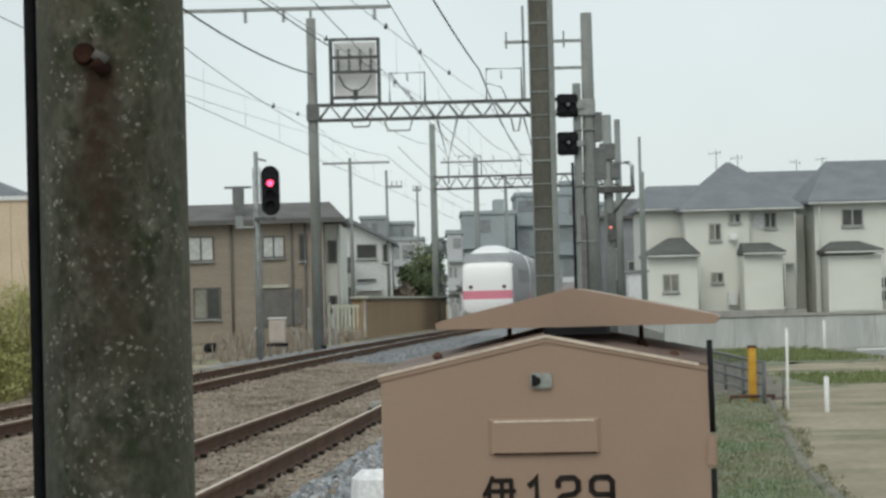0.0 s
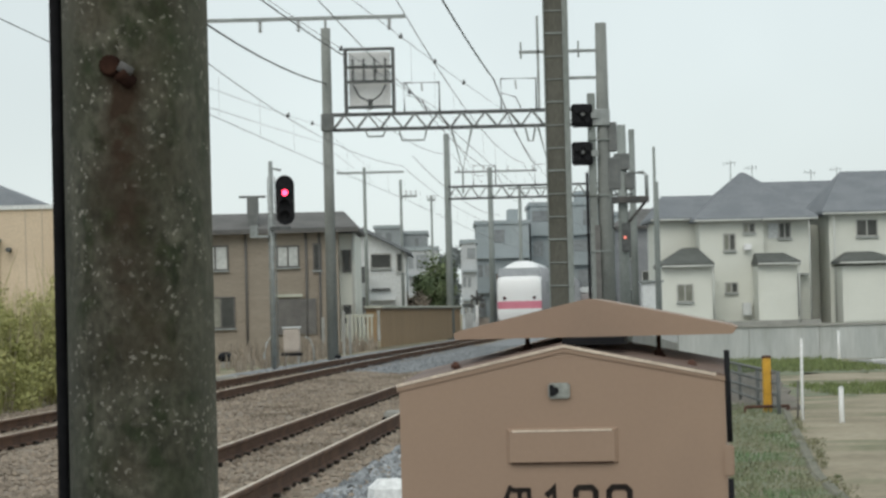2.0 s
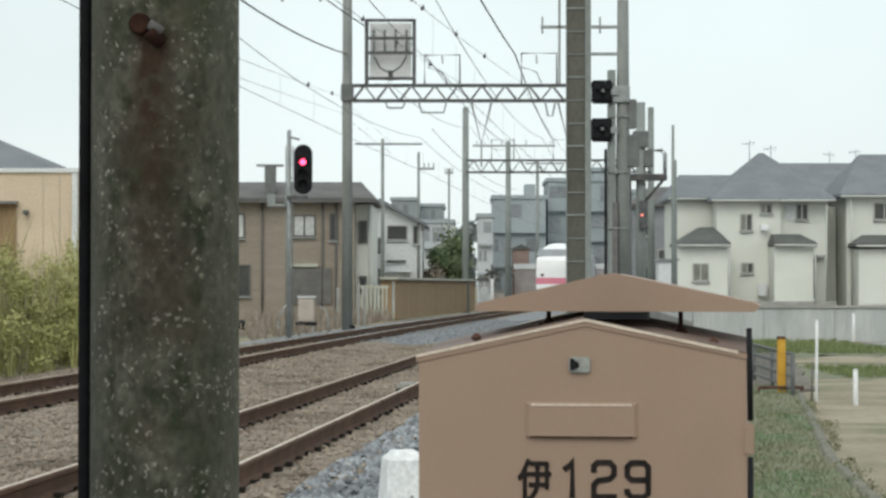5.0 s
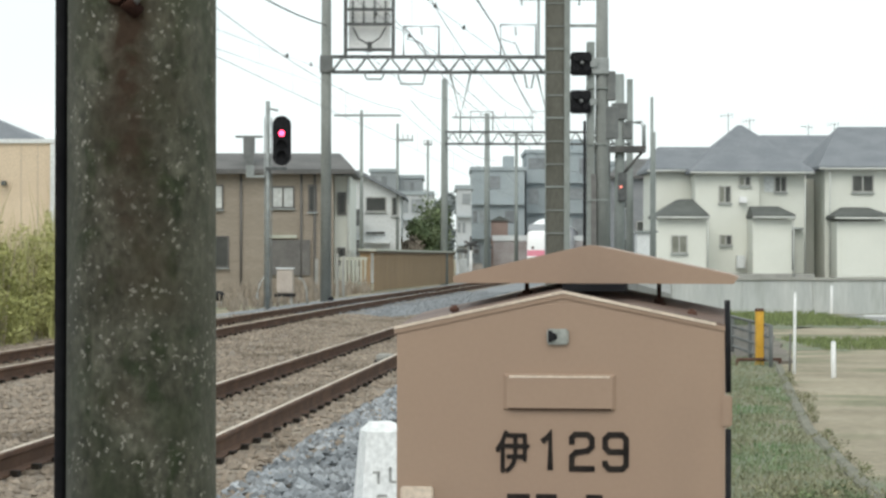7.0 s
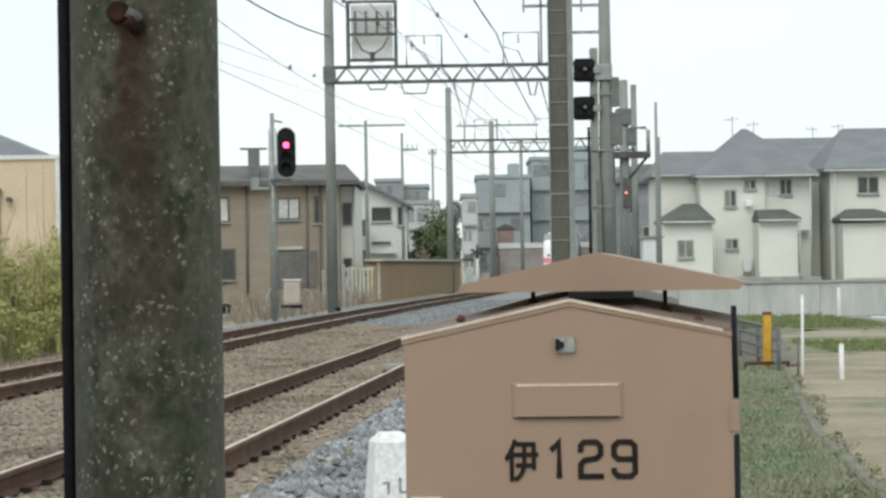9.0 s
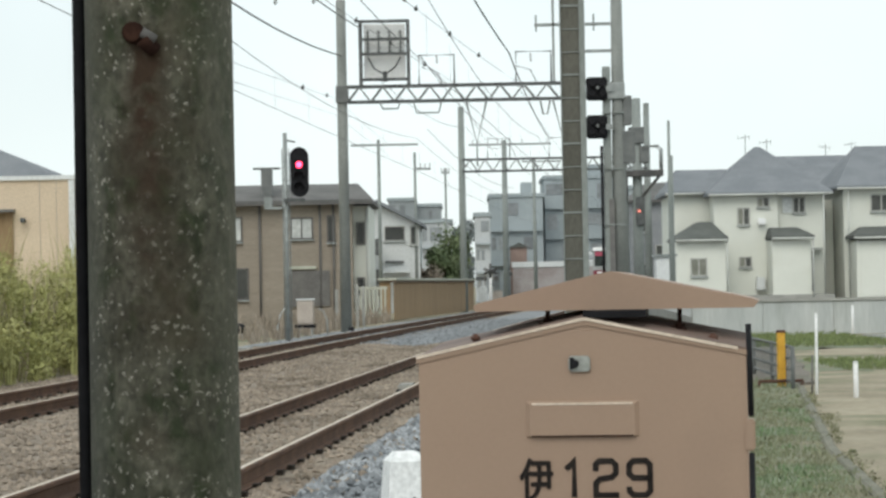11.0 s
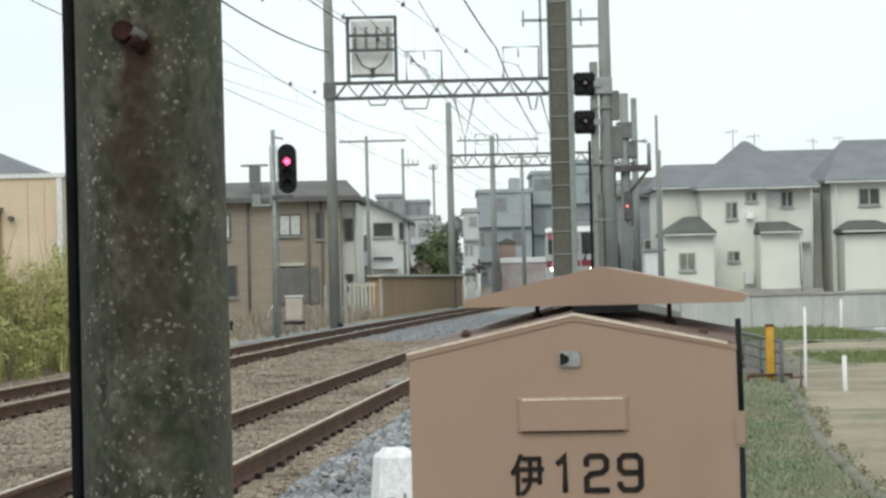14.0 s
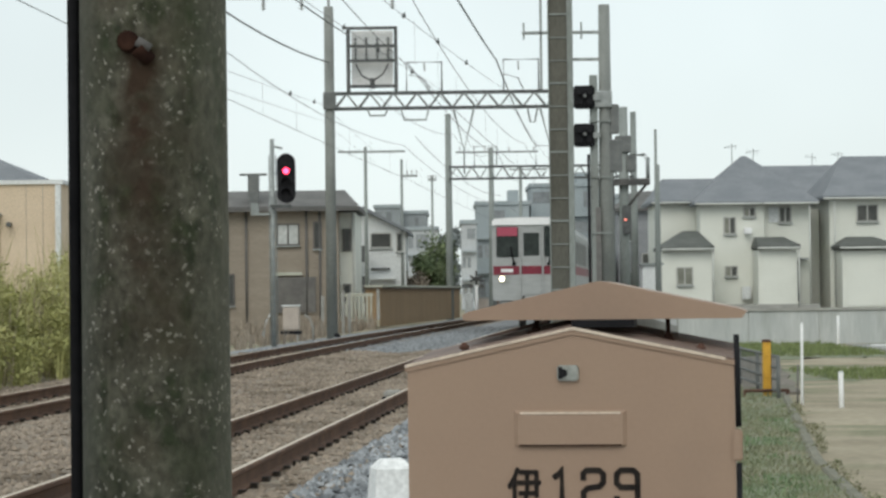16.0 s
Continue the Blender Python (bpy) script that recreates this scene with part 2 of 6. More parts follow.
    leaf=surface("dark_green_leaf", (0.058, 0.098, 0.039), (0.117, 0.156, 0.065), 0.7, scale=0.8, fine=10, bump=0.0, piece=-0.45),
    bark=surface("grey_brown_bark", (0.10, 0.08, 0.06), (0.15, 0.12, 0.10), 0.95, scale=4, fine=40, bump=0.5, stretch=(1, 1, 0.2)),
    train_white=surface("gloss_white_train_paint", (0.90, 0.90, 0.90), (0.92, 0.92, 0.92), 0.3, scale=1, fine=30, bump=0.0),
    train_red=surface("raspberry_red_train_paint", (0.72, 0.23, 0.31), (0.76, 0.27, 0.35), 0.35, scale=1, fine=30, bump=0.0),
    # shaded copy of the white train paint, for the flanks
    train_side=surface("shaded_train_flank_paint", (0.36, 0.35, 0.37), (0.42, 0.41, 0.43), 0.45, scale=1, fine=30, bump=0.0),
    train_grey=surface("dark_grey_train_glass", (0.24, 0.25, 0.26), (0.30, 0.31, 0.32), 0.45, scale=1, fine=10, bump=0.0),
    stainless=surface("pale_stainless_train_skin", (0.36, 0.37, 0.365), (0.42, 0.43, 0.425), 0.42, 0.35, scale=2, fine=40, bump=0.04, stretch=(1, 0.2, 4)),
    maroon=surface("maroon_train_band", (0.17, 0.012, 0.03), (0.22, 0.018, 0.04), 0.4, scale=2, fine=30, bump=0.0),
    under=surface("dark_underframe", (0.06, 0.06, 0.06), (0.10, 0.095, 0.09), 0.85, scale=3, fine=40, bump=0.2),
    gutter=surface("pale_grey_gutter_plastic", (0.47, 0.48, 0.455), (0.53, 0.54, 0.51), 0.6, scale=2, fine=30, bump=0.0),
    rose_wall=surface("faded_rose_grey_wall", (0.30, 0.26, 0.25), (0.42, 0.40, 0.40), 0.9, scale=0.5, fine=8, bump=0.1),
    weed_low=surface("low_mixed_weed", (0.13, 0.15, 0.075), (0.23, 0.215, 0.13), 0.9, scale=0.9, fine=6, bump=0.0, piece=-0.5),
    porcelain=surface("grey_porcelain", (0.35, 0.36, 0.36), (0.45, 0.46, 0.46), 0.3, scale=10, fine=60, bump=0.0),
    red_glow=glowing("red_signal_light", (1.0, 0.05, 0.12), 6.0),
    lamp_glow=glowing("train_headlight_glow", (1.0, 0.86, 0.62), 6.0),
    red_sign=glowing("red_destination_leds", (0.36, 0.06, 0.10), 0.10),
    tail_glow=glowing("small_orange_light", (0.95, 0.27, 0.20), 0.6),
)
for key in ("ink", "black", "rust_and_shade", "clip", "train_pane"):
    M[key].node_tree.nodes["Principled BSDF"].inputs["Specular IOR Level"].default_value = 0.08


# ---- builders ----
def cube(bm, c, s, rz=0.0, mi=0):
    r = bmesh.ops.create_cube(bm, size=1, matrix=pose(*c, 0, 0, rz) @ Matrix.Diagonal((*s, 1)))
    if mi:
        for v in r["verts"]:
            for f in v.link_faces:
                f.material_index = mi
    return r["verts"]


def span(bm, x0, x1, y0, y1, z0, z1, mi=0):
    return cube(bm, ((x0 + x1) / 2, (y0 + y1) / 2, (z0 + z1) / 2), (abs(x1 - x0), abs(y1 - y0), abs(z1 - z0)), 0, mi)


def rod(bm, p0, p1, r0, r1=None, seg=10, mi=0):
    p0, p1 = Vector(p0), Vector(p1)
    d = p1 - p0
    m = Matrix.Translation((p0 + p1) / 2) @ d.to_track_quat("Z", "Y").to_matrix().to_4x4()
    r = bmesh.ops.create_cone(bm, cap_ends=True, segments=seg, radius1=r0, radius2=r0 if r1 is None else r1, depth=d.length, matrix=m)
    for v in r["verts"]:
        for f in v.link_faces:
            f.smooth = len(f.verts) == 4
            if mi:
                f.material_index = mi
    return r["verts"]


def chain(bm, pts, r, seg=6):
    """One tube swept through the points."""
    pts = [Vector(p) for p in pts]
    rings = []
    for i, p in enumerate(pts):
        d = (pts[min(i + 1, len(pts) - 1)] - pts[max(i - 1, 0)]).normalized()
        u = d.cross(Vector((0, 1, 0)) if abs(d.y) < 0.7 else Vector((0, 0, 1))).normalized()
        w = d.cross(u)
        rings.append([bm.verts.new(p + (u * math.cos(a) + w * math.sin(a)) * r) for a in [2 * math.pi * k / seg for k in range(seg)]])
    for a, b in zip(rings, rings[1:]):
        k0 = min(range(seg), key=lambda k: (b[k].co - a[0].co).length)
        for k in range(seg):
            f = bm.faces.new((a[k], a[(k + 1) % seg], b[(k + 1 + k0) % seg], b[(k + k0) % seg]))
            f.smooth = True
    bm.faces.new(rings[0])
    bm.faces.new(rings[-1])


def plate(bm, pts, y0, y1, mi=0):
    """A polygon in x and z, made thick from y0 to y1."""
    va = [bm.verts.new((x, y0, z)) for x, z in pts]
    vb = [bm.verts.new((x, y1, z)) for x, z in pts]
    fs = [bm.faces.new(va), bm.faces.new(vb[::-1])]
    n = len(pts)
    for i in range(n):
        fs.append(bm.faces.new((va[i], vb[i], vb[(i + 1) % n], va[(i + 1) % n])))
    for f in fs:
        f.material_index = mi
    return va + vb


def bevel(bm, w=0.01, seg=2, angle=30):
    es = [e for e in bm.edges if len(e.link_faces) == 2 and e.calc_face_angle(0) > radians(angle)]
    bmesh.ops.bevel(bm, geom=es, offset=w, segments=seg, affect="EDGES", clamp_overlap=True)


def part(name, bm, material, parent, label="", m=None):
    """Links a bmesh as one mesh object under a thing or a part."""
    bmesh.ops.recalc_face_normals(bm, faces=bm.faces)
    me = bpy.data.meshes.new(name)
    bm.to_mesh(me)
    bm.free()
    for x in material if isinstance(material, (list, tuple)) else [material]:
        me.materials.append(x)
    ob = new(name, me)
    ob.parent = parent
    if m is not None:
        ob.matrix_basis = m
    if label:
        tagged(ob, label)
    return ob


def raw(name, verts, faces, material, parent=None, mats=None, smooth=False):
    me = bpy.data.meshes.new(name)
    me.from_pydata(verts, [], faces)
    for x in material if isinstance(material, (list, tuple)) else [material]:
        me.materials.append(x)
    if mats is not None:
        me.polygons.foreach_set("material_index", mats)
    if smooth:
        me.polygons.foreach_set("use_smooth", [True] * len(me.polygons))
    me.update()
    ob = new(name, me)
    ob.parent = parent
    return ob


def thing(name, label, category, m=None, group="", kind=""):
    ob = new(name)
    ob.empty_display_size = 0.2
    ob.matrix_basis = m if m is not None else Matrix()
    return tagged(ob, label, category, group, kind)


def B():
    return bmesh.new()


# ---- the line of the railway ----
RAIL = 0.30
NEAR, FAR = -3.34, -7.46


def along(d, off):
    """x of a line at the offset off from the camera's line, d metres on: straight, a slow curve to the right, straight again."""
    bend = min(max(0.0, d - 50), 38.0)
    return off + 0.067 * d + bend ** 2 / 4400 + max(0.0, d - 88) * 38 / 2200


def heading(d):
    return -math.degrees(math.atan(0.067 + min(max(0.0, d - 50), 38.0) / 2200))


def steps(d0, d1):
    ds, d = [], d0
    while d < d1:
        ds.append(d)
        d += 3.0 if d < 60 else 6.0
    return ds + [d1]


# ---- ground ----
def ground():
    xs = [-2500, -400, -120, -60, -30, -15, 0, 15, 30, 60, 120, 400, 2500]
    ys = [-2500, -300, -60, -10, 10, 20, 30, 45, 60, 90, 140, 220, 400, 2500]
    vs = [(x, y, -0.02) for y in ys for x in xs]
    w = len(xs)
    fs = [(j * w + i, j * w + i + 1, (j + 1) * w + i + 1, (j + 1) * w + i) for j in range(len(ys) - 1) for i in range(w - 1)]
    tagged(raw("ground", vs, fs, M["field"]), "tan bare soil with patches of short grass", "ground", kind="structure")


def ribbon(name, lanes, d0, d1, material, label, category, skirt=0.25):
    """A strip along the railway; lanes are (offset, height) across it."""
    ds = steps(d0, d1)
    lanes = [(lanes[0][0], lanes[0][1] - skirt)] + list(lanes) + [(lanes[-1][0], lanes[-1][1] - skirt)]
    vs = [(along(d, o), d, z) for d in ds for o, z in lanes]
    w = len(lanes)
    fs = [(j * w + i, j * w + i + 1, (j + 1) * w + i + 1, (j + 1) * w + i) for j in range(len(ds) - 1) for i in range(w - 1)]
    fs += [tuple(range(w)), tuple((len(ds) - 1) * w + i for i in reversed(range(w)))]
    return tagged(raw(name, vs, fs, material), label, category, kind="structure")


def rail_profile():
    return [(-0.019, 0.0), (0.019, 0.0), (0.0325, -0.009), (0.0325, -0.035), (0.008, -0.05), (0.008, -0.125), (0.0635, -0.141), (0.0635, -0.153),
            (-0.0635, -0.153), (-0.0635, -0.141), (-0.008, -0.125), (-0.008, -0.05), (-0.0325, -0.035), (-0.0325, -0.009)]


def rail(parent, off, d0, d1):
    prof = rail_profile()
    ds = steps(d0, d1)
    w = len(prof)
    vs = [(along(d, off + x), d, RAIL + z) for d in ds for x, z in prof]
    fs = [(j * w + i, j * w + (i + 1) % w, (j + 1) * w + (i + 1) % w, (j + 1) * w + i) for j in range(len(ds) - 1) for i in range(w)]
    fs += [tuple(range(w)), tuple((len(ds) - 1) * w + i for i in reversed(range(w)))]
    mats = [1 if i == 0 else 0 for j in range(len(ds) - 1) for i in range(w)] + [0, 0]
    return tagged(raw("rail", vs, fs, [M["rail_side"], M["rail_top"]], parent, mats), "rust-brown steel rail with a worn bright head")


def sleeper_mesh():
    bm = B()
    span(bm, -1.0, 1.0, -0.11, 0.11, 0.03, RAIL - 0.158)
    bevel(bm, 0.015, 1)
    for s in (-0.566, 0.566):
        for e in (-1, 1):
            span(bm, s + e * 0.068, s + e * 0.120, -0.045, 0.045, RAIL - 0.165, RAIL - 0.118, 1)
    bmesh.ops.recalc_face_normals(bm, faces=bm.faces)
    me = bpy.data.meshes.new("sleeper")
    bm.to_mesh(me)
    bm.free()
    me.materials.append(M["sleeper"])
    me.materials.append(M["clip"])
    return me


def tracks():
    me = sleeper_mesh()
    for off, what in ((NEAR, "railway track with rusty rails on dusty sleepers"), (FAR, "second railway track with rusty rails beside the signal")):
        t = thing("railway_track", what, "railway track", kind="structure")
        for s in (-0.566, 0.566):
            rail(t, off + s, -60.0, 520.0)
        d = -14.0
        while d < 150:
            ob = new("sleeper", me)
            ob.parent = t
            ob.matrix_basis = pose(along(d, off), d, random.uniform(-0.008, 0.004), 0, 0, heading(d) + random.uniform(-0.6, 0.6))
            d += 0.6


def stones(name, n, spread, label, material, size=(0.022, 0.045)):
    """Loose stones as one object: spread(u) gives x, y and z for each."""
    rng = np.random.default_rng(len(label))
    base = np.array([(1, 0, 0), (-1, 0, 0), (0, 1, 0), (0, -1, 0), (0, 0, 1), (0, 0, -1)], float)
    tri = np.array([(0, 2, 4), (2, 1, 4), (1, 3, 4), (3, 0, 4), (2, 0, 5), (1, 2, 5), (3, 1, 5), (0, 3, 5)])
    pos = spread(rng, n)
    n = len(pos)
    v = np.repeat(base[None], n, 0) * rng.uniform(0.7, 1.3, (n, 6, 1)) + rng.uniform(-0.35, 0.35, (n, 6, 3))
    a = rng.uniform(0, 6.28, n)
    ca, sa = np.cos(a)[:, None], np.sin(a)[:, None]
    x, y = v[..., 0] * ca - v[..., 1] * sa, v[..., 0] * sa + v[..., 1] * ca
    v = np.stack([x, y, v[..., 2] * 0.75], -1) * rng.uniform(*size, n)[:, None, None] + pos[:, None, :]
    f = (tri[None] + (np.arange(n) * 6)[:, None, None]).reshape(-1, 3)
    return tagged(raw(name, v.reshape(-1, 3).tolist(), f.tolist(), material), label, "ballast", kind="stuff")


def bed_height(o):
    """The height of the ballast at the offset o."""
    return float(np.interp(o, [-11.1, -9.7, -9.1, -6.1, -5.7, -5.1, -4.7, -2.0, -1.3, 0.1], [0.0, 0.10, 0.165, 0.165, 0.11, 0.11, 0.165, 0.165, 0.12, 0.0]))


def ballast():
    lanes = [(o, bed_height(o) - 0.03) for o in (-11.1, -9.7, -9.1, -6.1, -5.7, -5.1, -4.7, -2.1)]
    ribbon("ballast_bed", lanes, -60.0, 62.0, M["ballast_old"], "rust-dusted brown ballast under both tracks", "ballast bed")
    lanes2 = [(o, bed_height(o) - 0.03) for o in (-11.1, -9.7, -9.1, -6.1, -5.7, -5.1, -4.7, -2.1)]
    ribbon("ballast_bed", lanes2, 62.0, 520.0, M["ballast_new"], "fresh blue-grey ballast on the farther line", "ballast bed")
    ribbon("ballast_shoulder", [(-2.096, 0.133), (-1.3, 0.09), (0.1, -0.03)], -60.0, 520.0, M["ballast_new"], "fresh blue-grey ballast shoulder beside the track", "ballast bed")

    def old(rng, n):
        d = 11 + 51 * rng.random(n) ** 1.5
        o = rng.uniform(-10.3, -2.0, n)
        keep = np.ones(n, bool)
        for c in (NEAR - 0.566, NEAR + 0.566, FAR - 0.566, FAR + 0.566):
            keep &= np.abs(o - c) > 0.09
        d, o = d[keep], o[keep]
        return np.stack([o + 0.067 * d, d, np.array([bed_height(q) for q in o]) - 0.022], 1)

    def fresh(rng, n):
        d = 8 + 34 * rng.random(n) ** 1.5
        o = rng.uniform(-2.3, 0.0, n)
        return np.stack([o + 0.067 * d, d, np.array([bed_height(q) for q in o]) - 0.008], 1)

    def far_fresh(rng, n):
        d = rng.uniform(62, 105, n)
        o = rng.uniform(-9.5, -1.3, n)
        return np.stack([np.array([along(p, q) for p, q in zip(d, o)]), d, np.array([bed_height(q) for q in o]) - 0.01], 1)

    stones("ballast_stones", 32000, old, "dusty brown crushed stone between the sleepers", M["stone_old"])
    stones("ballast_stones", 15000, fresh, "blue-grey crushed stone on the shoulder of the track", M["stone_new"], (0.024, 0.05))
    stones("ballast_stones", 5000, far_fresh, "blue-grey crushed stone on the farther line", M["stone_far"], (0.02, 0.04))


# ---- things close to the camera ----
def near_pole():
    t = thing("concrete_pole", "weathered concrete pole with speckled aggregate and rust stain", "pole", pose(-0.428, 3.56, 0))
    me = surface("speckled_concrete", (0.060, 0.060, 0.041), (0.132, 0.130, 0.100), 0.92, scale=14, fine=85, bump=0.9, c=(0.040, 0.050, 0.026), c_scale=26, c_at=0.53, stretch=(1, 1, 0.7), dist=0.004, grain=0.55)
    n, l = me.node_tree.nodes, me.node_tree.links
    # pale grains of gravel that show through the worn skin
    tc, vo, rr, mx = n.new("ShaderNodeTexCoord"), n.new("ShaderNodeTexVoronoi"), n.new("ShaderNodeMapRange"), n.new("ShaderNodeMix")
    vo.inputs["Scale"].default_value, vo.inputs["Randomness"].default_value = 84, 1.0
    rr.inputs["From Min"].default_value, rr.inputs["From Max"].default_value = 0.33, 0.12
    rr.inputs["To Max"].default_value = 0.75
    mx.data_type = "RGBA"
    p = n["Principled BSDF"]
    src = p.inputs["Base Color"].links[0].from_socket
    ns = n.new("ShaderNodeTexNoise")
    ns.inputs["Scale"].default_value = 17
    r2 = n.new("ShaderNodeMapRange")
    r2.inputs["From Min"].default_value, r2.inputs["From Max"].default_value = 0.43, 0.62
    mu = n.new("ShaderNodeMath")
    mu.operation = "MULTIPLY"
    wob, wadd, wmul = n.new("ShaderNodeTexNoise"), n.new("ShaderNodeVectorMath"), n.new("ShaderNodeVectorMath")
    wob.inputs["Scale"].default_value = 70
    wmul.operation, wadd.operation = "SCALE", "ADD"
    wmul.inputs["Scale"].default_value = 0.024
    l.new(tc.outputs["Object"], wob.inputs["Vector"])
    l.new(wob.outputs["Color"], wmul.inputs[0])
    l.new(tc.outputs["Object"], wadd.inputs[0])
    l.new(wmul.outputs["Vector"], wadd.inputs[1])
    l.new(wadd.outputs["Vector"], vo.inputs["Vector"])
    l.new(tc.outputs["Object"], ns.inputs["Vector"])
    l.new(vo.outputs["Distance"], rr.inputs["Value"])
    l.new(ns.outputs["Fac"], r2.inputs["Value"])
    l.new(rr.outputs["Result"], mu.inputs[0])
    l.new(r2.outputs["Result"], mu.inputs[1])
    l.new(mu.outputs["Value"], mx.inputs["Factor"])
    # sky rim light painted in as paler grey flanks, brown and mossy patches between them
    pos, side, rim_light, patch, warm, moss = (n.new("ShaderNode" + k) for k in ("SeparateXYZ", "Math", "MapRange", "TexNoise", "Mix", "Mix"))
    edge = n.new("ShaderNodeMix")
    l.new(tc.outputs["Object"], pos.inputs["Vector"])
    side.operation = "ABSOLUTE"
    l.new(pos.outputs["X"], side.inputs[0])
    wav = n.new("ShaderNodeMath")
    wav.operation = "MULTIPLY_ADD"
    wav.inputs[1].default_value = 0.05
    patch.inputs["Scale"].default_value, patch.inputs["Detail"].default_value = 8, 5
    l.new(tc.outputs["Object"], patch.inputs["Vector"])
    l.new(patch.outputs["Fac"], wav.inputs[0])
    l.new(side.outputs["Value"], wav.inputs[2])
    rim_light.inputs["From Min"].default_value, rim_light.inputs["From Max"].default_value = 0.085, 0.145
    rim_light.inputs["To Max"].default_value = 0.75
    l.new(wav.outputs["Value"], rim_light.inputs["Value"])
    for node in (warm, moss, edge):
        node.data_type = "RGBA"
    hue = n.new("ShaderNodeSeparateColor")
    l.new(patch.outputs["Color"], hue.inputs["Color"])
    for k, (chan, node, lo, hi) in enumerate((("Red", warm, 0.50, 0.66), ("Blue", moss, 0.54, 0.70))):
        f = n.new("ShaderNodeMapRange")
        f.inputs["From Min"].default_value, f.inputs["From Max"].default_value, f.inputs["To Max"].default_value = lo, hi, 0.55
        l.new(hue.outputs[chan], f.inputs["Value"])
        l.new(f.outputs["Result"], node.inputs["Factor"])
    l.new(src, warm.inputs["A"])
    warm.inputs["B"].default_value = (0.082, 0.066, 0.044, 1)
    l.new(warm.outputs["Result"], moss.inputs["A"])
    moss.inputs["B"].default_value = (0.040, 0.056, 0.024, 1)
    l.new(rim_light.outputs["Result"], edge.inputs["Factor"])
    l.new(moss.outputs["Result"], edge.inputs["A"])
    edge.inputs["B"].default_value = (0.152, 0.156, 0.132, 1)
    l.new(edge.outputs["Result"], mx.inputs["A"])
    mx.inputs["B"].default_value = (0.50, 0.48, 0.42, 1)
    # a run of rust below the bolt: the stain's own shape, from its place on the pole
    sp, mz, mxx = n.new("ShaderNodeSeparateXYZ"), n.new("ShaderNodeMapRange"), n.new("ShaderNodeMath")
    l.new(tc.outputs["Object"], sp.inputs["Vector"])
    ax = n.new("ShaderNodeMath")
    ax.operation = "ADD"
    ax.inputs[1].default_value = 0.008
    l.new(sp.outputs["X"], ax.inputs[0])
    mxx.operation = "ABSOLUTE"
    l.new(ax.outputs["Value"], mxx.inputs[0])
    wx = n.new("ShaderNodeMapRange")
    wide, ratio = n.new("ShaderNodeMath"), n.new("ShaderNodeMath")
    wide.operation, ratio.operation = "MULTIPLY_ADD", "DIVIDE"
    wide.inputs[1].default_value, wide.inputs[2].default_value = -0.10, 0.218
    l.new(sp.outputs["Z"], wide.inputs[0])
    l.new(mxx.outputs["Value"], ratio.inputs[0])
    l.new(wide.outputs["Value"], ratio.inputs[1])
    wx.inputs["From Min"].default_value, wx.inputs["From Max"].default_value = 1.25, 0.2
    l.new(ratio.outputs["Value"], wx.inputs["Value"])
    mz.inputs["From Min"].default_value, mz.inputs["From Max"].default_value = 1.38, 1.90
    l.new(sp.outputs["Z"], mz.inputs["Value"])
    up = n.new("ShaderNodeMapRange")
    up.inputs["From Min"].default_value, up.inputs["From Max"].default_value = 1.915, 1.90
    l.new(sp.outputs["Z"], up.inputs["Value"])
    ns2 = n.new("ShaderNodeTexNoise")
    ns2.inputs["Scale"].default_value = 35
    l.new(tc.outputs["Object"], ns2.inputs["Vector"])
    fac = wx.outputs["Result"]
    for s in (mz.outputs["Result"], up.outputs["Result"], ns2.outputs["Fac"]):
        q = n.new("ShaderNodeMath")
        q.operation = "MULTIPLY"
        l.new(fac, q.inputs[0])
        l.new(s, q.inputs[1])
        fac = q.outputs["Value"]
    q = n.new("ShaderNodeMath")
    q.operation = "MULTIPLY"
    q.inputs[1].default_value, q.use_clamp = 2.2, True
    l.new(fac, q.inputs[0])
    mr = n.new("ShaderNodeMix")
    mr.data_type = "RGBA"
    mr.inputs["B"].default_value = (0.048, 0.028, 0.016, 1)
    l.new(q.outputs["Value"], mr.inputs["Factor"])
    l.new(mx.outputs["Result"], mr.inputs["A"])
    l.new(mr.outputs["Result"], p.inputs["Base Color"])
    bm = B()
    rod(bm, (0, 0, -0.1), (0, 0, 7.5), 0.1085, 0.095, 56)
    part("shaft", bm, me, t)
    bm = B()
    rod(bm, (-0.1145, -0.01, 0), (-0.109, -0.01, 7.4), 0.009, seg=16)
    part("conduit", bm, M["black"], t, "black plastic conduit")
    bm = B()
    rod(bm, (-0.022, -0.122, 1.915), (-0.022, -0.095, 1.915), 0.0155, 0.017, seg=14)
    bmesh.ops.bevel(bm, geom=list(bm.edges), offset=0.003, segments=2, affect="EDGES")
    part("bolt", bm, M["rust_and_shade"], t, "rusted bolt head")
    bm = B()
    rod(bm, (-0.009, -0.117, 1.906), (0.009, -0.108, 1.888), 0.013, 0.011, seg=10)
    bmesh.ops.bevel(bm, geom=list(bm.edges), offset=0.002, segments=1, affect="EDGES")
    part("nut", bm, M["rust_and_shade"], t, "rusted nut")
    bm = B()
    rod(bm, (-0.009, -0.120, 1.915), (0.010, -0.117, 1.904), 0.0075, 0.0065, seg=10)
    part("bolt_shank", bm, M["under"], t, "grey bolt end")


def signal_box():
    t = thing("trackside_cabinet", "beige steel trackside equipment cabinet with black lettering", "equipment cabinet", pose(0.285, 6.0, 0, 0, 0, -7))
    W, R = 0.398, 0.390
    front = [(-W, 0.14), (R, 0.14), (R, 1.380), (R - 0.02, 1.392), (0.005, 1.459), (-W + 0.02, 1.390), (-W, 1.377)]
    bm = B()
    plate(bm, front, 0.0, 0.50)
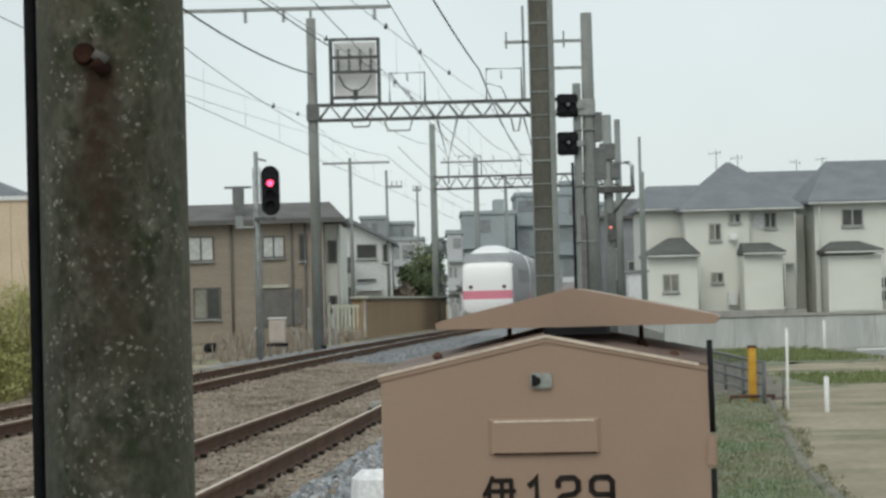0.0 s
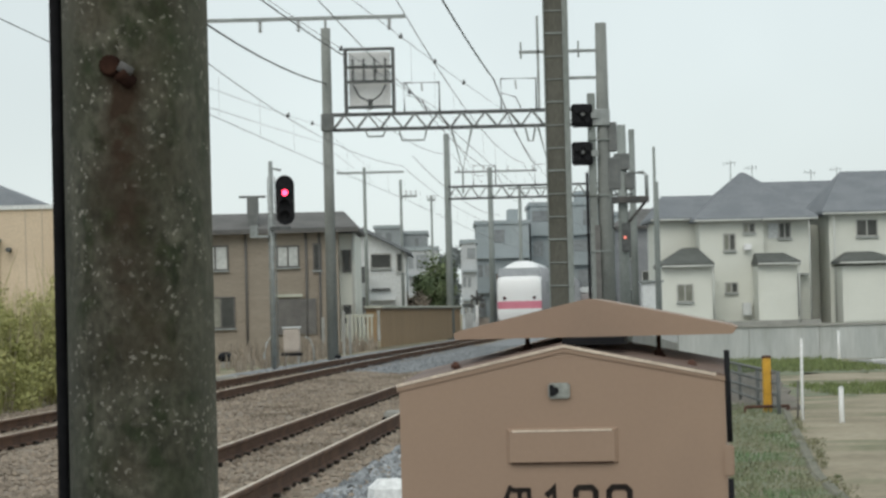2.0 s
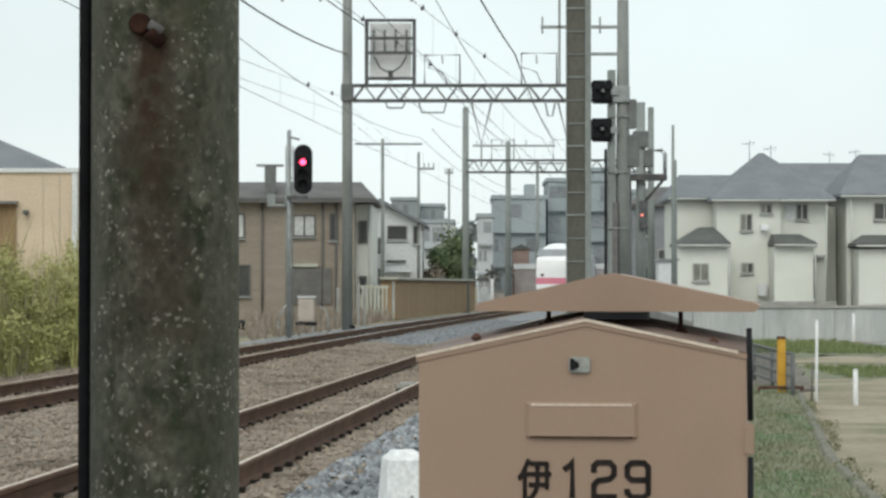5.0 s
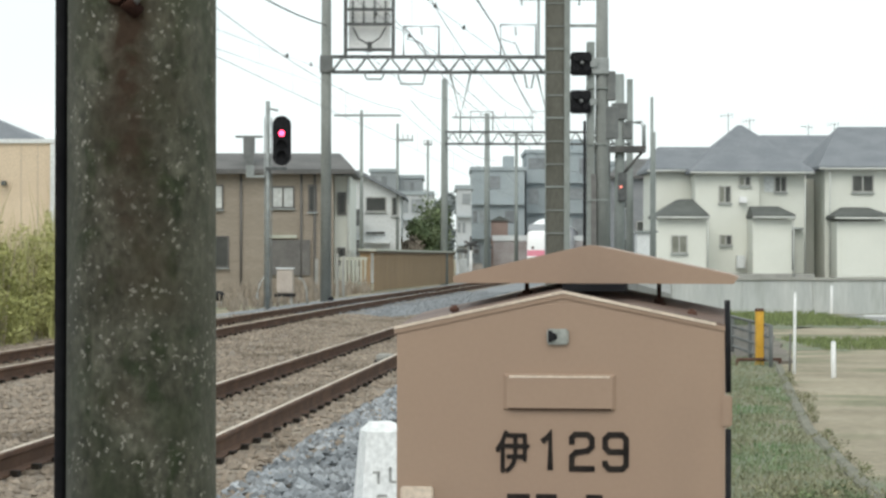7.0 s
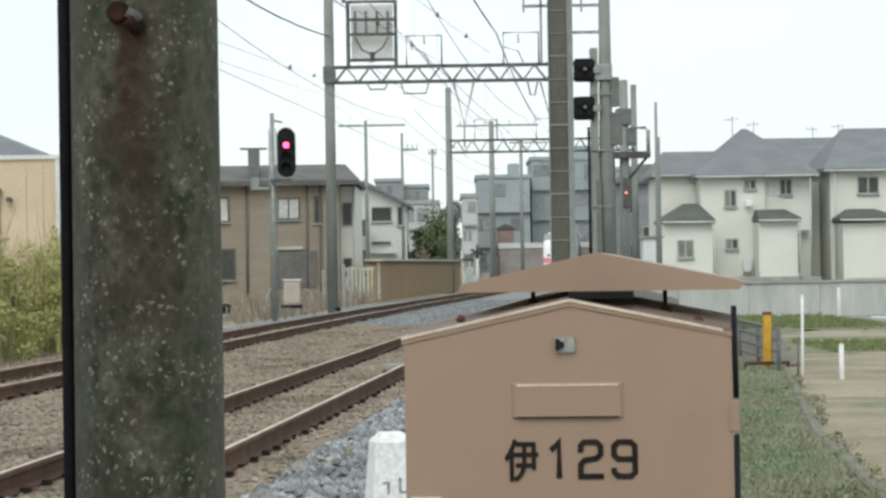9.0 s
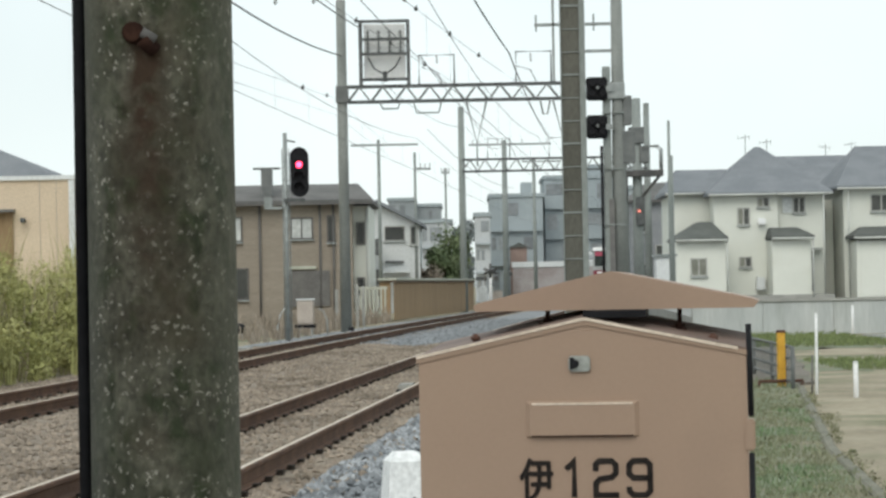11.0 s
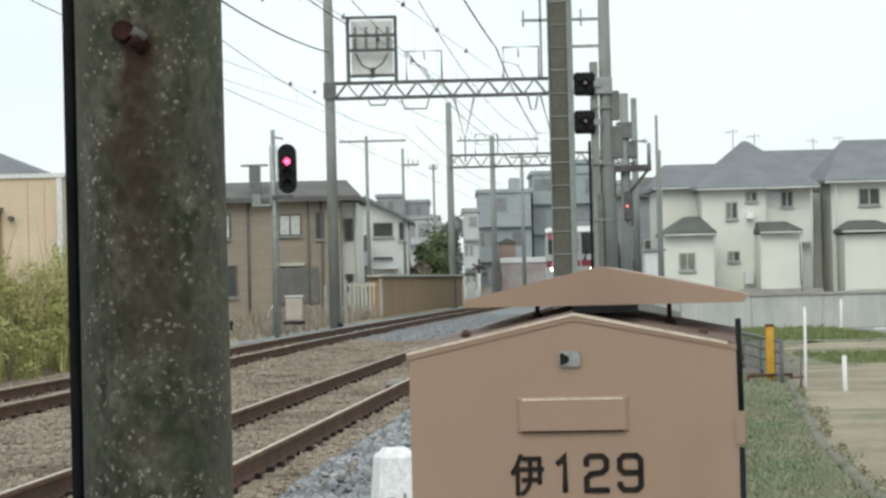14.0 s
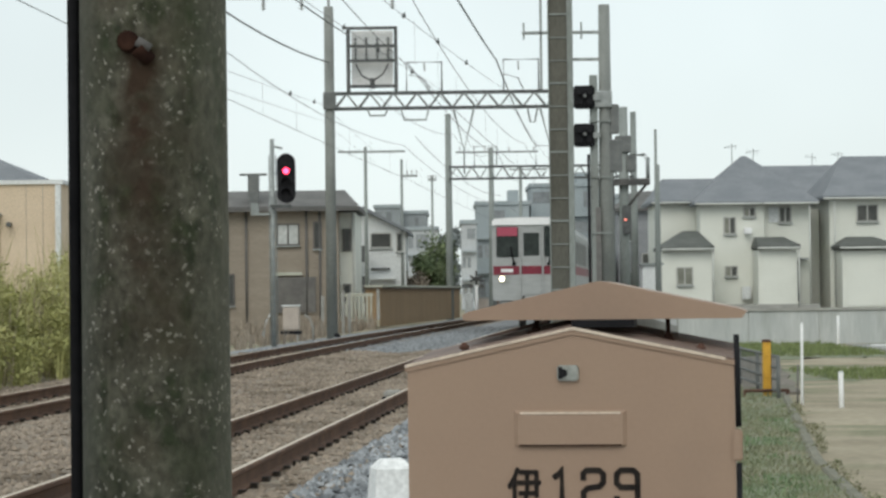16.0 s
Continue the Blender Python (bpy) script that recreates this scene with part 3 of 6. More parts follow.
    bevel(bm, 0.008, 2, 25)
    part("body", bm, M["cabinet"], t)
    # the sheet roof, darker than the body, raised at the back so its top shows to the camera
    for a, b in (((-W - 0.004, 1.375), (0.005, 1.463)), ((0.005, 1.463), (R + 0.004, 1.385))):
        bm = B()
        low = [bm.verts.new(p) for p in ((a[0], -0.0035, a[1]), (b[0], -0.0035, b[1]), (b[0], 0.52, b[1] + 0.024), (a[0], 0.52, a[1] + 0.024))]
        top = [bm.verts.new((v.co.x, v.co.y, v.co.z + 0.010)) for v in low]
        bm.faces.new(low[::-1])
        bm.faces.new(top)
        for k in range(4):
            bm.faces.new((low[k], low[(k + 1) % 4], top[(k + 1) % 4], top[k]))
        part("roof", bm, M["cabinet_top"], t, "dark brown sheet roof")
    bm = B()
    for a, b in (((-W - 0.006, 1.368), (0.005, 1.456)), ((0.005, 1.456), (R + 0.006, 1.378))):
        plate(bm, [a, b, (b[0], b[1] + 0.011), (a[0], a[1] + 0.011)], -0.004, -0.0005)
    bevel(bm, 0.002, 1)
    part("fascia", bm, M["cabinet"], t)
    # the lip's bright highlight is painted in with the pale tone
    bm = B()
    for a, b in (((-W - 0.006, 1.379), (0.005, 1.467)), ((0.005, 1.467), (R - 0.02, 1.391))):
        plate(bm, [a, b, (b[0], b[1] + 0.007), (a[0], a[1] + 0.007)], -0.007, -0.0005)
    part("lip", bm, M["cabinet_edge"], t, "roof lip with its highlight painted pale")
    # second roof on spacers
    bm = B()
    cx, y0, y1 = 0.060, 0.16, 0.62
    ring = [(cx - 0.338, 1.490), (cx - 0.342, 1.504), (cx - 0.325, 1.512), (cx - 0.02, 1.581), (cx, 1.584), (cx + 0.02, 1.581), (cx + 0.345, 1.512), (cx + 0.361, 1.505), (cx + 0.350, 1.489)]
    plate(bm, ring, y0, y1)
    bevel(bm, 0.004, 2, 20)
    part("sunshade_roof", bm, M["cabinet"], t, "beige peaked sunshade roof on spacers")
    # dark gap below the sunshade, put in as a solid black bar
    bm = B()
    span(bm, 0.0, 0.152, 0.03, 0.16, 1.472, 1.4895)
    part("vent", bm, M["black"], t, "black bar in the gap under the sunshade roof")
    for x, z in ((-0.102, 1.455), (0.226, 1.435)):
        bm = B()
        rod(bm, (x, 0.22, z - 0.02), (x, 0.22, 1.495), 0.006, seg=10)
        rod(bm, (x, 0.22, z + 0.005), (x, 0.22, z + 0.016), 0.013, seg=6)
        span(bm, x - 0.022, x + 0.016, 0.20, 0.24, z - 0.012, z + 0.006)
        part("spacer", bm, M["rust_and_shade"], t, "dark bolt spacer")
    for x in (-0.27, 0.31):
        bm = B()
        z = 1.474 - abs(x - 0.005) * 0.245
        rod(bm, (x, 0.10, z - 0.02), (x, 0.10, z + 0.03), 0.007, seg=10)
        rod(bm, (x, 0.10, z + 0.014), (x, 0.10, z + 0.024), 0.013, seg=6)
        part("bolt", bm, M["rust"], t, "rusty roof bolt")
    bm = B()
    span(bm, -0.034, 0.018, -0.012, 0.002, 1.344, 1.382)
    bevel(bm, 0.004, 2)
    lock = part("lock", bm, M["chrome"], t, "dull nickel lock plate")
    bm = B()
    rod(bm, (-0.018, -0.018, 1.363), (-0.018, -0.010, 1.363), 0.010, seg=16)
    span(bm, -0.030, -0.020, -0.0165, -0.0115, 1.350, 1.378)
    part("keyhole", bm, M["black"], lock)
    bm = B()
    back = [bm.verts.new(p) for p in ((-0.139, -0.0005, 1.188), (0.132, -0.0005, 1.188), (0.132, -0.0005, 1.274), (-0.139, -0.0005, 1.274))]
    face = [bm.verts.new(p) for p in ((-0.130, -0.009, 1.191), (0.123, -0.009, 1.191), (0.123, -0.009, 1.267), (-0.130, -0.009, 1.267))]
    bm.faces.new(face)
    bm.faces.new(back[::-1])
    for k in range(4):
        bm.faces.new((back[k], back[(k + 1) % 4], face[(k + 1) % 4], face[k]))
    bevel(bm, 0.002, 2, 10)
    part("handle_cover", bm, M["cabinet"], t, "raised pressed-steel plate")
    # highlight along the plate's top, put in as a pale strip
    bm = B()
    span(bm, -0.124, 0.117, -0.0105, -0.006, 1.2645, 1.2695)
    part("plate_edge", bm, M["cabinet_edge"], t, "pale strip painted as the top edge highlight")
    # lettering
    cu = bpy.data.curves.new("letters", "FONT")
    cu.body, cu.size, cu.extrude, cu.resolution_u = "\u4f0a", 1.0, 0.004, 6
    tmp = new("letters", cu)
    me = bpy.data.meshes.new_from_object(tmp.evaluated_get(bpy.context.evaluated_depsgraph_get()))
    bpy.data.objects.remove(tmp)
    me.materials.clear()
    me.materials.append(M["ink"])
    x0, x1, z0, z1 = -0.156, -0.078, 1.037, 1.136
    xs, ys = [v.co.x for v in me.vertices], [v.co.y for v in me.vertices]
    kx, ky = (x1 - x0) / (max(xs) - min(xs)), (z1 - z0) / (max(ys) - min(ys))
    bm = B()
    for k, (ax, ay) in enumerate(((0, 0), (1, 0), (-1, 0), (0, 1), (0, -1))):
        n0 = len(bm.verts)
        bm.from_mesh(me)
        bm.verts.ensure_lookup_table()
        for v in bm.verts[n0:]:
            v.co += Vector((ax * 0.0022 / kx, ay * 0.0018 / ky, 0.001 * k))
    bm.to_mesh(me)
    bm.free()
    ob = new("lettering", me)
    ob.parent = t
    ob.matrix_basis = Matrix.Translation((x0 - min(xs) * kx, -0.0022, z0 - min(ys) * ky)) @ pose(0, 0, 0, 90, 0, 0) @ Matrix.Diagonal((kx, ky, 0.2, 1))
    tagged(ob, "black painted character")
    # square stencil numerals: 1, 2 and 9
    zb, zt, h = 1.047, 1.129, 0.0068
    zm = (zb + zt) / 2
    one = [(-0.043, zt - 0.016), (-0.030, zt - 0.006), (-0.026, zt), (-0.026, zb)]
    a, b = 0.026, 0.074
    two = [(a, zt - 0.020), (a, zt - 0.008), (a + 0.008, zt), (b - 0.010, zt), (b, zt - 0.010), (b, zm + 0.012), (b - 0.010, zm + 0.002), (a + 0.010, zm - 0.002), (a, zm - 0.012), (a, zb), (b + 0.003, zb)]
    a, b = 0.106, 0.156
    nine = [(b, zm), (a + 0.010, zm), (a, zm + 0.010), (a, zt - 0.010), (a + 0.010, zt), (b - 0.010, zt), (b, zt - 0.010), (b, zb + 0.010), (b - 0.010, zb), (a + 0.010, zb), (a, zb + 0.010), (a, zb + 0.016)]
    for line in (one, two, nine):
        bm, rows = B(), []
        pts = [Vector((p[0], 0, p[1])) for p in line]
        for k, p in enumerate(pts):
            d0 = (p - pts[max(k - 1, 0)]).normalized() if k else (pts[1] - p).normalized()
            d1 = (pts[min(k + 1, len(pts) - 1)] - p).normalized() if k < len(pts) - 1 else d0
            n0, n1 = Vector((-d0.z, 0, d0.x)), Vector((-d1.z, 0, d1.x))
            s = (n0 + n1).normalized()
            s *= h / max(0.5, s.dot(n1))
            e = -d1 * h * 0.6 if k == 0 else (d0 * h * 0.6 if k == len(pts) - 1 else Vector())
            rows.append([bm.verts.new(p + e + q + Vector((0, yy, 0))) for q, yy in ((s, -0.003), (-s, -0.003), (-s, 0.001), (s, 0.001))])
        for a, b in zip(rows, rows[1:]):
            for k in range(4):
                bm.faces.new((a[k], a[(k + 1) % 4], b[(k + 1) % 4], b[k]))
        bm.faces.new(rows[0])
        bm.faces.new(rows[-1])
        part("numeral", bm, M["ink"], t, "black painted numeral")
    for x0, x1 in ((-0.13, -0.075), (-0.06, -0.01), (0.06, 0.10)):
        bm = B()
        span(bm, x0, x1, -0.0025, 0.0005, 0.905, 0.985)
        part("lettering_bar", bm, M["ink"], t, "black painted mark")
    # shadow below the handle plate, put in as a thin dark strip
    bm = B()
    span(bm, -0.126, 0.119, -0.0105, -0.004, 1.1880, 1.1915)
    part("seam", bm, M["rust_and_shade"], t, "dark strip painted as the plate's lower shadow")
    for z0, z1 in ((1.150, 1.225), (0.60, 0.68)):
        bm = B()
        span(bm, R - 0.008, R + 0.018, -0.008, 0.03, z0, z1)
        bevel(bm, 0.004, 2)
        part("hinge", bm, M["cabinet"], t)
    bm = B()
    rod(bm, (R + 0.009, 0.0, 0.15), (R + 0.009, 0.0, 1.145), 0.007, seg=12)
    rod(bm, (R + 0.009, 0.0, 1.232), (R + 0.006, 0.0, 1.452), 0.007, seg=12)
    part("hinge_rod", bm, M["black"], t, "black hinge rod")
    bm = B()
    span(bm, -W + 0.01, -W + 0.09, -0.012, 0.002, 0.80, 1.00)
    bevel(bm, 0.004, 2)
    part("latch", bm, M["cabinet_edge"], t, "pale latch plate")
    bm = B()
    span(bm, -W - 0.04, W + 0.04, -0.05, 0.56, -0.1, 0.14)
    bevel(bm, 0.015, 2)
    part("plinth", bm, M["concrete"], t, "concrete plinth")


def marker_post():
    t = thing("marker_post", "white-painted concrete marker post on the ballast shoulder", "marker post", pose(-0.292, 12.0, 0, 0, 0, 12))
    bm = B()
    w0, w1 = 0.154, 0.090
    a = [bm.verts.new((sx * w0, sy * w0, -0.1)) for sx, sy in ((-1, -1), (1, -1), (1, 1), (-1, 1))]
    b = [bm.verts.new((sx * w1, sy * w1, 0.722)) for sx, sy in ((-1, -1), (1, -1), (1, 1), (-1, 1))]
    c = [bm.verts.new((sx * 0.050, sy * 0.050, 0.766)) for sx, sy in ((-1, -1), (1, -1), (1, 1), (-1, 1))]
    for p, q in ((a, b), (b, c)):
        for i in range(4):
            bm.faces.new((p[i], p[(i + 1) % 4], q[(i + 1) % 4], q[i]))
    bm.faces.new(c)
    bm.faces.new(a[::-1])
    bevel(bm, 0.01, 2, 20)
    part("shaft", bm, M["white"], t)
    for x, z, w, h in ((-0.045, 0.53, 0.035, 0.012), (-0.035, 0.50, 0.012, 0.05), (0.022, 0.52, 0.012, 0.07), (0.035, 0.485, 0.03, 0.012), (-0.02, 0.42, 0.05, 0.012), (-0.04, 0.38, 0.012, 0.06)):
        bm = B()
        cube(bm, (x, -w0 + (z + 0.1) * (w0 - w1) / 0.835 - 0.0005, z), (w, 0.004, h))
        part("mark", bm, M["faded_ink"], t, "faded black mark")


# ---- railway masts ----
def batten_mast():
    """The steel mast nearest the cabinet: two channels joined by batten plates."""
    t = thing("catenary_mast", "grey-brown steel catenary mast with pale batten joints", "catenary mast", pose(1.69, 37.0, 0, 0, 0, -4))
    grey = surface("grey_brown_mast_paint", (0.085, 0.083, 0.068), (0.115, 0.112, 0.095), 0.8, scale=1.5, fine=40, bump=0.2, stretch=(1, 1, 0.3))
    bm = B()
    span(bm, -0.165, 0.10, -0.06, 0.12, -0.1, 11.0)
    part("web", bm, grey, t)
    bm = B()
    span(bm, 0.102, 0.185, -0.10, 0.16, -0.1, 11.0)
    bevel(bm, 0.006, 1)
    part("flange", bm, M["pole"], t, "paler side channel")
    bm = B()
    span(bm, -0.182, -0.164, -0.10, 0.16, -0.1, 11.0)
    part("flange", bm, M["pole"], t)
    z = 0.55
    k = 0
    while z < 10.6:
        bm = B()
        span(bm, -0.163, 0.10, -0.075, 0.13, z, z + (0.028 if k % 3 == 0 else 0.016))
        part("batten", bm, M["pole"], t)
        z += 0.34
        k += 1
    bm = B()
    span(bm, -0.35, 0.35, -0.35, 0.35, -0.1, 0.30)
    bevel(bm, 0.03, 2)
    part("footing", bm, M["concrete"], t, "concrete footing")


def round_post(bm, x, y, z0, z1, r0, r1):
    rod(bm, (x, y, z0), (x, y, z1), r0, r1, 20)


def insulator(parent, p0, p1, r=0.06, n=5, mat_=None):
    bm = B()
    p0, p1 = Vector(p0), Vector(p1)
    rod(bm, p0, p1, r * 0.35, seg=8)
    d = (p1 - p0).normalized()
    for i in range(n):
        c = p0.lerp(p1, (i + 0.5) / n)
        rod(bm, c - d * 0.02, c + d * 0.02, r, r * 0.6, seg=10)
    return part("insulator", bm, mat_ or M["porcelain"], parent, "ribbed grey insulator")


def truss(parent, x0, x1, y, z0, z1, dep=0.5, bays=16, r=0.028):
    """A lattice girder: four chords, and diagonals as parts."""
    for yy in (y - dep / 2, y + dep / 2):
        for zz in (z0, z1):
            bm = B()
            span(bm, x0, x1, yy - r * 1.2, yy + r * 1.2, zz - r * 1.4, zz + r * 1.4)
            part("chord", bm, M["dark_steel"], parent)
    step = (x1 - x0) / bays
    for i in range(bays):
        a, b = x0 + i * step, x0 + (i + 1) * step
        for yy, up in ((y - dep / 2, i % 2 == 0), (y + dep / 2, i % 2 == 0)):
            bm = B()
            rod(bm, (a, yy, z0 if up else z1), (b, yy, z1 if up else z0), r * 0.9, seg=6)
            part("diagonal", bm, M["steel"], parent)


def hoop(parent, x0, x1, y, z0, z1, r=0.03):
    bm = B()
    chain(bm, [(x0, y, z0), (x0, y, z1), (x1, y, z1), (x1, y, z0)], r, 8)
    part("wire_frame", bm, M["dark_steel"], parent, "dark steel wire frame")


def gantry():
    y = 85.0
    t = thing("signal_gantry", "steel lattice catenary gantry spanning both railway tracks", "gantry")
    bm = B()
    round_post(bm, -3.98, y, -0.1, 11.35, 0.19, 0.16)
    part("post", bm, M["post_paint"], t, "grey painted post")
    bm = B()
    round_post(bm, 5.40, y, -0.1, 11.3, 0.27, 0.19)
    part("post", bm, M["post_paint"], t, "grey painted post")
    bm = B()
    span(bm, 4.88, 5.14, y - 0.2, y + 0.2, -0.1, 8.9)
    bevel(bm, 0.02, 1)
    part("post", bm, M["pole"], t, "grey square post")
    truss(t, -3.8, 5.0, y, 7.86, 8.38, 0.5, 22)
    bm = B()
    span(bm, -4.19, -3.77, y - 0.24, y + 0.24, 7.84, 8.42)
    bevel(bm, 0.02, 1)
    part("clamp", bm, M["gear"], t)
    bm = B()
    span(bm, 5.0, 5.62, y - 0.3, y + 0.3, 7.78, 8.35)
    bevel(bm, 0.03, 1)
    part("clamp", bm, M["steel"], t)
    # frame of switches on the girder
    fx0, fx1, fz0, fz1 = -3.32, -1.70, 8.42, 10.62
    bm = B()
    for x in (fx0, fx1):
        span(bm, x - 0.06, x + 0.06, y - 0.3, y - 0.18, fz0, fz1)
        span(bm, x - 0.05, x + 0.05, y + 0.18, y + 0.28, fz0, fz1)
    for z in (fz0 + 0.18, fz0 + 1.05, fz0 + 1.55, fz1 - 0.04):
        span(bm, fx0, fx1, y - 0.3, y - 0.2, z - 0.05, z + 0.05)
    part("switch_frame", bm, M["dark_steel"], t, "dark steel frame of line switches")
    bm = B()
    span(bm, fx0 + 0.1, fx1 - 0.1, y + 0.08, y + 0.12, fz0 + 0.22, fz1 - 0.1)
    part("switch_panel", bm, M["white"], t, "pale backing panel")
    for i in range(4):
        x = fx0 + 0.25 + i * 0.37
        insulator(t, (x, y - 0.25, fz0 + 1.08), (x, y - 0.25, fz0 + 1.85), 0.075, 6, M["gear"])
    bm = B()
    chain(bm, [(fx0 + 0.25, y - 0.22, fz0 + 0.95), (fx0 + 0.45, y - 0.22, fz0 + 0.55), (-2.5, y - 0.22, fz0 + 0.35), (fx1 - 0.45, y - 0.22, fz0 + 0.6), (fx1 - 0.25, y - 0.22, fz0 + 0.95)], 0.03)
    span(bm, -2.58, -2.42, y - 0.34, y - 0.2, fz0 + 0.1, fz0 + 0.45)
    part("jumper", bm, M["dark_steel"], t, "looped dark jumper cable")
    hoop(t, -1.35, -0.15, y, 8.40, 9.42)
    hoop(t, 1.95, 3.15, y, 8.40, 9.48)
    for x in (-0.75, 2.45):
        insulator(t, (x, y, 9.42), (x + 0.02, y, 9.12), 0.05, 3)
        bm = B()
        chain(bm, [(x - 0.5, y, 9.0), (x, y, 8.85), (x + 0.18, y, 8.45)], 0.018)
        part("jumper", bm, M["dark_steel"], t)
    for x0, x1, dz in ((-2.7, -2.0, 0.22), (-1.55, -0.6, 0.38), (2.75, 3.1, 0.50)):
        bm = B()
        chain(bm, [(x0, y, 7.84), (x0 + 0.1, y, 7.84 - dz), (x1 - 0.1, y, 7.84 - dz), (x1, y, 7.84)], 0.03)
        part("hanger", bm, M["steel"], t)
    for c in (along(y, NEAR) - 2.05, along(y, NEAR) + 0.9):
        bm = B()
        chain(bm, [(c - 0.35, y, 7.84), (c, y, 6.4), (c + 0.35, y, 7.84)], 0.035)
        rod(bm, (c, y, 6.45), (c, y, 5.6), 0.03)
        part("hanger", bm, M["steel"], t)
    # cross-arms for the feeders
    bm = B()
    span(bm, -8.3, -1.25, y - 0.06, y + 0.06, 11.64, 11.76)
    span(bm, -4.02, -3.94, y - 0.04, y + 0.04, 11.3, 11.66)
    part("cross_arm", bm, M["steel"], t, "long grey cross-arm")
    for x in (-6.2, -4.9, -1.8):
        insulator(t, (x, y, 11.64), (x, y, 11.25), 0.09, 4)
    bm = B()
    span(bm, 2.6, 5.4, y - 0.05, y + 0.05, 10.32, 10.42)
    for x in (2.66, 4.62):
        span(bm, x - 0.03, x + 0.03, y - 0.03, y + 0.03, 10.15, 10.72)
    span(bm, 3.20, 3.28, y - 0.05, y + 0.05, 8.4, 11.6)
    span(bm, 3.9, 5.4, y - 0.05, y + 0.05, 9.4, 9.5)
    part("cross_arm", bm, M["steel"], t)
    # gear on the right posts
    for z0, z1, x0, x1 in ((6.9, 7.9, 5.55, 5.85), (5.6, 6.7, 5.5, 5.95)):
        bm = B()
        span(bm, x0, x1, y - 0.2, y + 0.2, z0, z1)
        bevel(bm, 0.03, 1)
        part("junction_box", bm, M["gear"], t, "grey junction box")
    bm = B()
    rod(bm, (4.80, y - 0.2, 0.2), (4.80, y - 0.2, 6.2), 0.05, seg=10)
    part("conduit", bm, M["black"], t, "black cable conduit")
    bm = B()
    span(bm, 5.02, 5.2, y - 0.25, y - 0.18, 1.9, 4.4)
    part("ladder_panel", bm, M["shutter"], t)
    for z in np.arange(1.6, 7.6, 1.9):
        bm = B()
        span(bm, 4.84, 5.58, y - 0.27, y - 0.21, z, z + 0.04)
        part("band", bm, M["pole"], t)


def block_signal(x, y, z, group):
    """A square black signal head with three small lights."""
    t = thing("block_signal", "black square signal head hung beside the gantry post", "railway signal", pose(x, y, z), group)
    bm = B()
    span(bm, -0.36, 0.36, 0.0, 0.12, -0.40, 0.40)
    bevel(bm, 0.05, 2)
    part("backboard", bm, M["black"], t)
    for px, pz in ((-0.17, 0.17), (0.17, 0.17), (-0.17, -0.17), (0.17, -0.17), (0.0, 0.03)):
        bm = B()
        rod(bm, (px, -0.16, pz), (px, 0.0, pz), 0.09, 0.10, 14)
        part("hood", bm, M["black"], t)
    bm = B()
    rod(bm, (0.02, -0.185, 0.03), (0.02, -0.165, 0.03), 0.055, seg=14)
    part("lens", bm, M["gear"], t, "grey unlit lens")
    bm = B()
    span(bm, 0.3, 0.55, 0.02, 0.12, -0.1, 0.1)
    part("bracket", bm, M["steel"], t)
    return t


def colour_signal():
    t = thing("colour_light_signal", "black colour-light signal showing red on a grey post", "railway signal", pose(-5.05, 72.0, 0))
    bm = B()
    rod(bm, (0, 0, -0.1), (0, 0, 6.05), 0.070, 0.062, 14)
    part("post", bm, M["steel"], t)
    bm = B()
    arc = [(0.41 + 0.265 * math.cos(radians(a)), (5.36 if a < 181 else 4.46) + 0.265 * math.sin(radians(a))) for a in list(range(0, 181, 15)) + list(range(180, 361, 15))]
    plate(bm, arc, -0.20, -0.04)
    head = part("signal_head", bm, M["black"], t, "black rounded backboard")
    for k, z in enumerate((5.12, 4.80, 4.48)):
        bm = B()
        rod(bm, (0.41, -0.40, z), (0.41, -0.20, z), 0.145, 0.15, 20)
        bmesh.ops.delete(bm, geom=[f for f in bm.faces if f.normal.y < -0.9 or f.normal.y > 0.9], context="FACES")
        bmesh.ops.delete(bm, geom=[f for f in bm.faces if f.calc_center_median().z < z - 0.06], context="FACES")
        bmesh.ops.solidify(bm, geom=list(bm.faces), thickness=0.01)
        part("hood", bm, M["black"], head)
        bm = B()
        rod(bm, (0.41, -0.225, z), (0.41, -0.195, z), 0.088 if k == 0 else 0.11, seg=20)
        part("lens", bm, M["red_glow"] if k == 0 else M["black"], head, "glowing red lens" if k == 0 else "dark lens")
    bm = B()
    rod(bm, (0, 0, 5.85), (0.3, -0.02, 5.78), 0.03)
    part("bracket", bm, M["steel"], t)
    bm = B()
    span(bm, -0.05, 0.56, -0.25, 0.05, 4.06, 4.15)
    part("bracket", bm, M["dark_steel"], t)
    bm = B()
    span(bm, -0.62, -0.10, -0.15, 0.15, 3.85, 3.92)
    span(bm, -0.62, -0.40, -0.15, 0.1, 3.92, 4.2)
    part("relay_case", bm, M["steel"], t, "grey relay case on a step")
    bm = B()
    for x in (-0.10, 0.10):
        rod(bm, (x + 0.0, 0.14, 0.1), (x + 0.0, 0.14, 5.6), 0.018, seg=6)
    for z in np.arange(0.5, 5.5, 0.38):
        rod(bm, (-0.10, 0.14, z), (0.10, 0.14, z), 0.012, seg=6)
    part("ladder", bm, M["steel"], t, "slim steel ladder")


def second_gantry():
    y = 146.0
    t = thing("signal_gantry", "pale lattice catenary gantry farther along the line", "gantry")
    bm = B()
    round_post(bm, 0.08, y, -0.1, 12.0, 0.23, 0.17)
    part("post", bm, M["pole"], t, "pale concrete post")
    bm = B()
    round_post(bm, 10.9, y, -0.1, 12.0, 0.23, 0.17)
    part("post", bm, M["pole"], t)
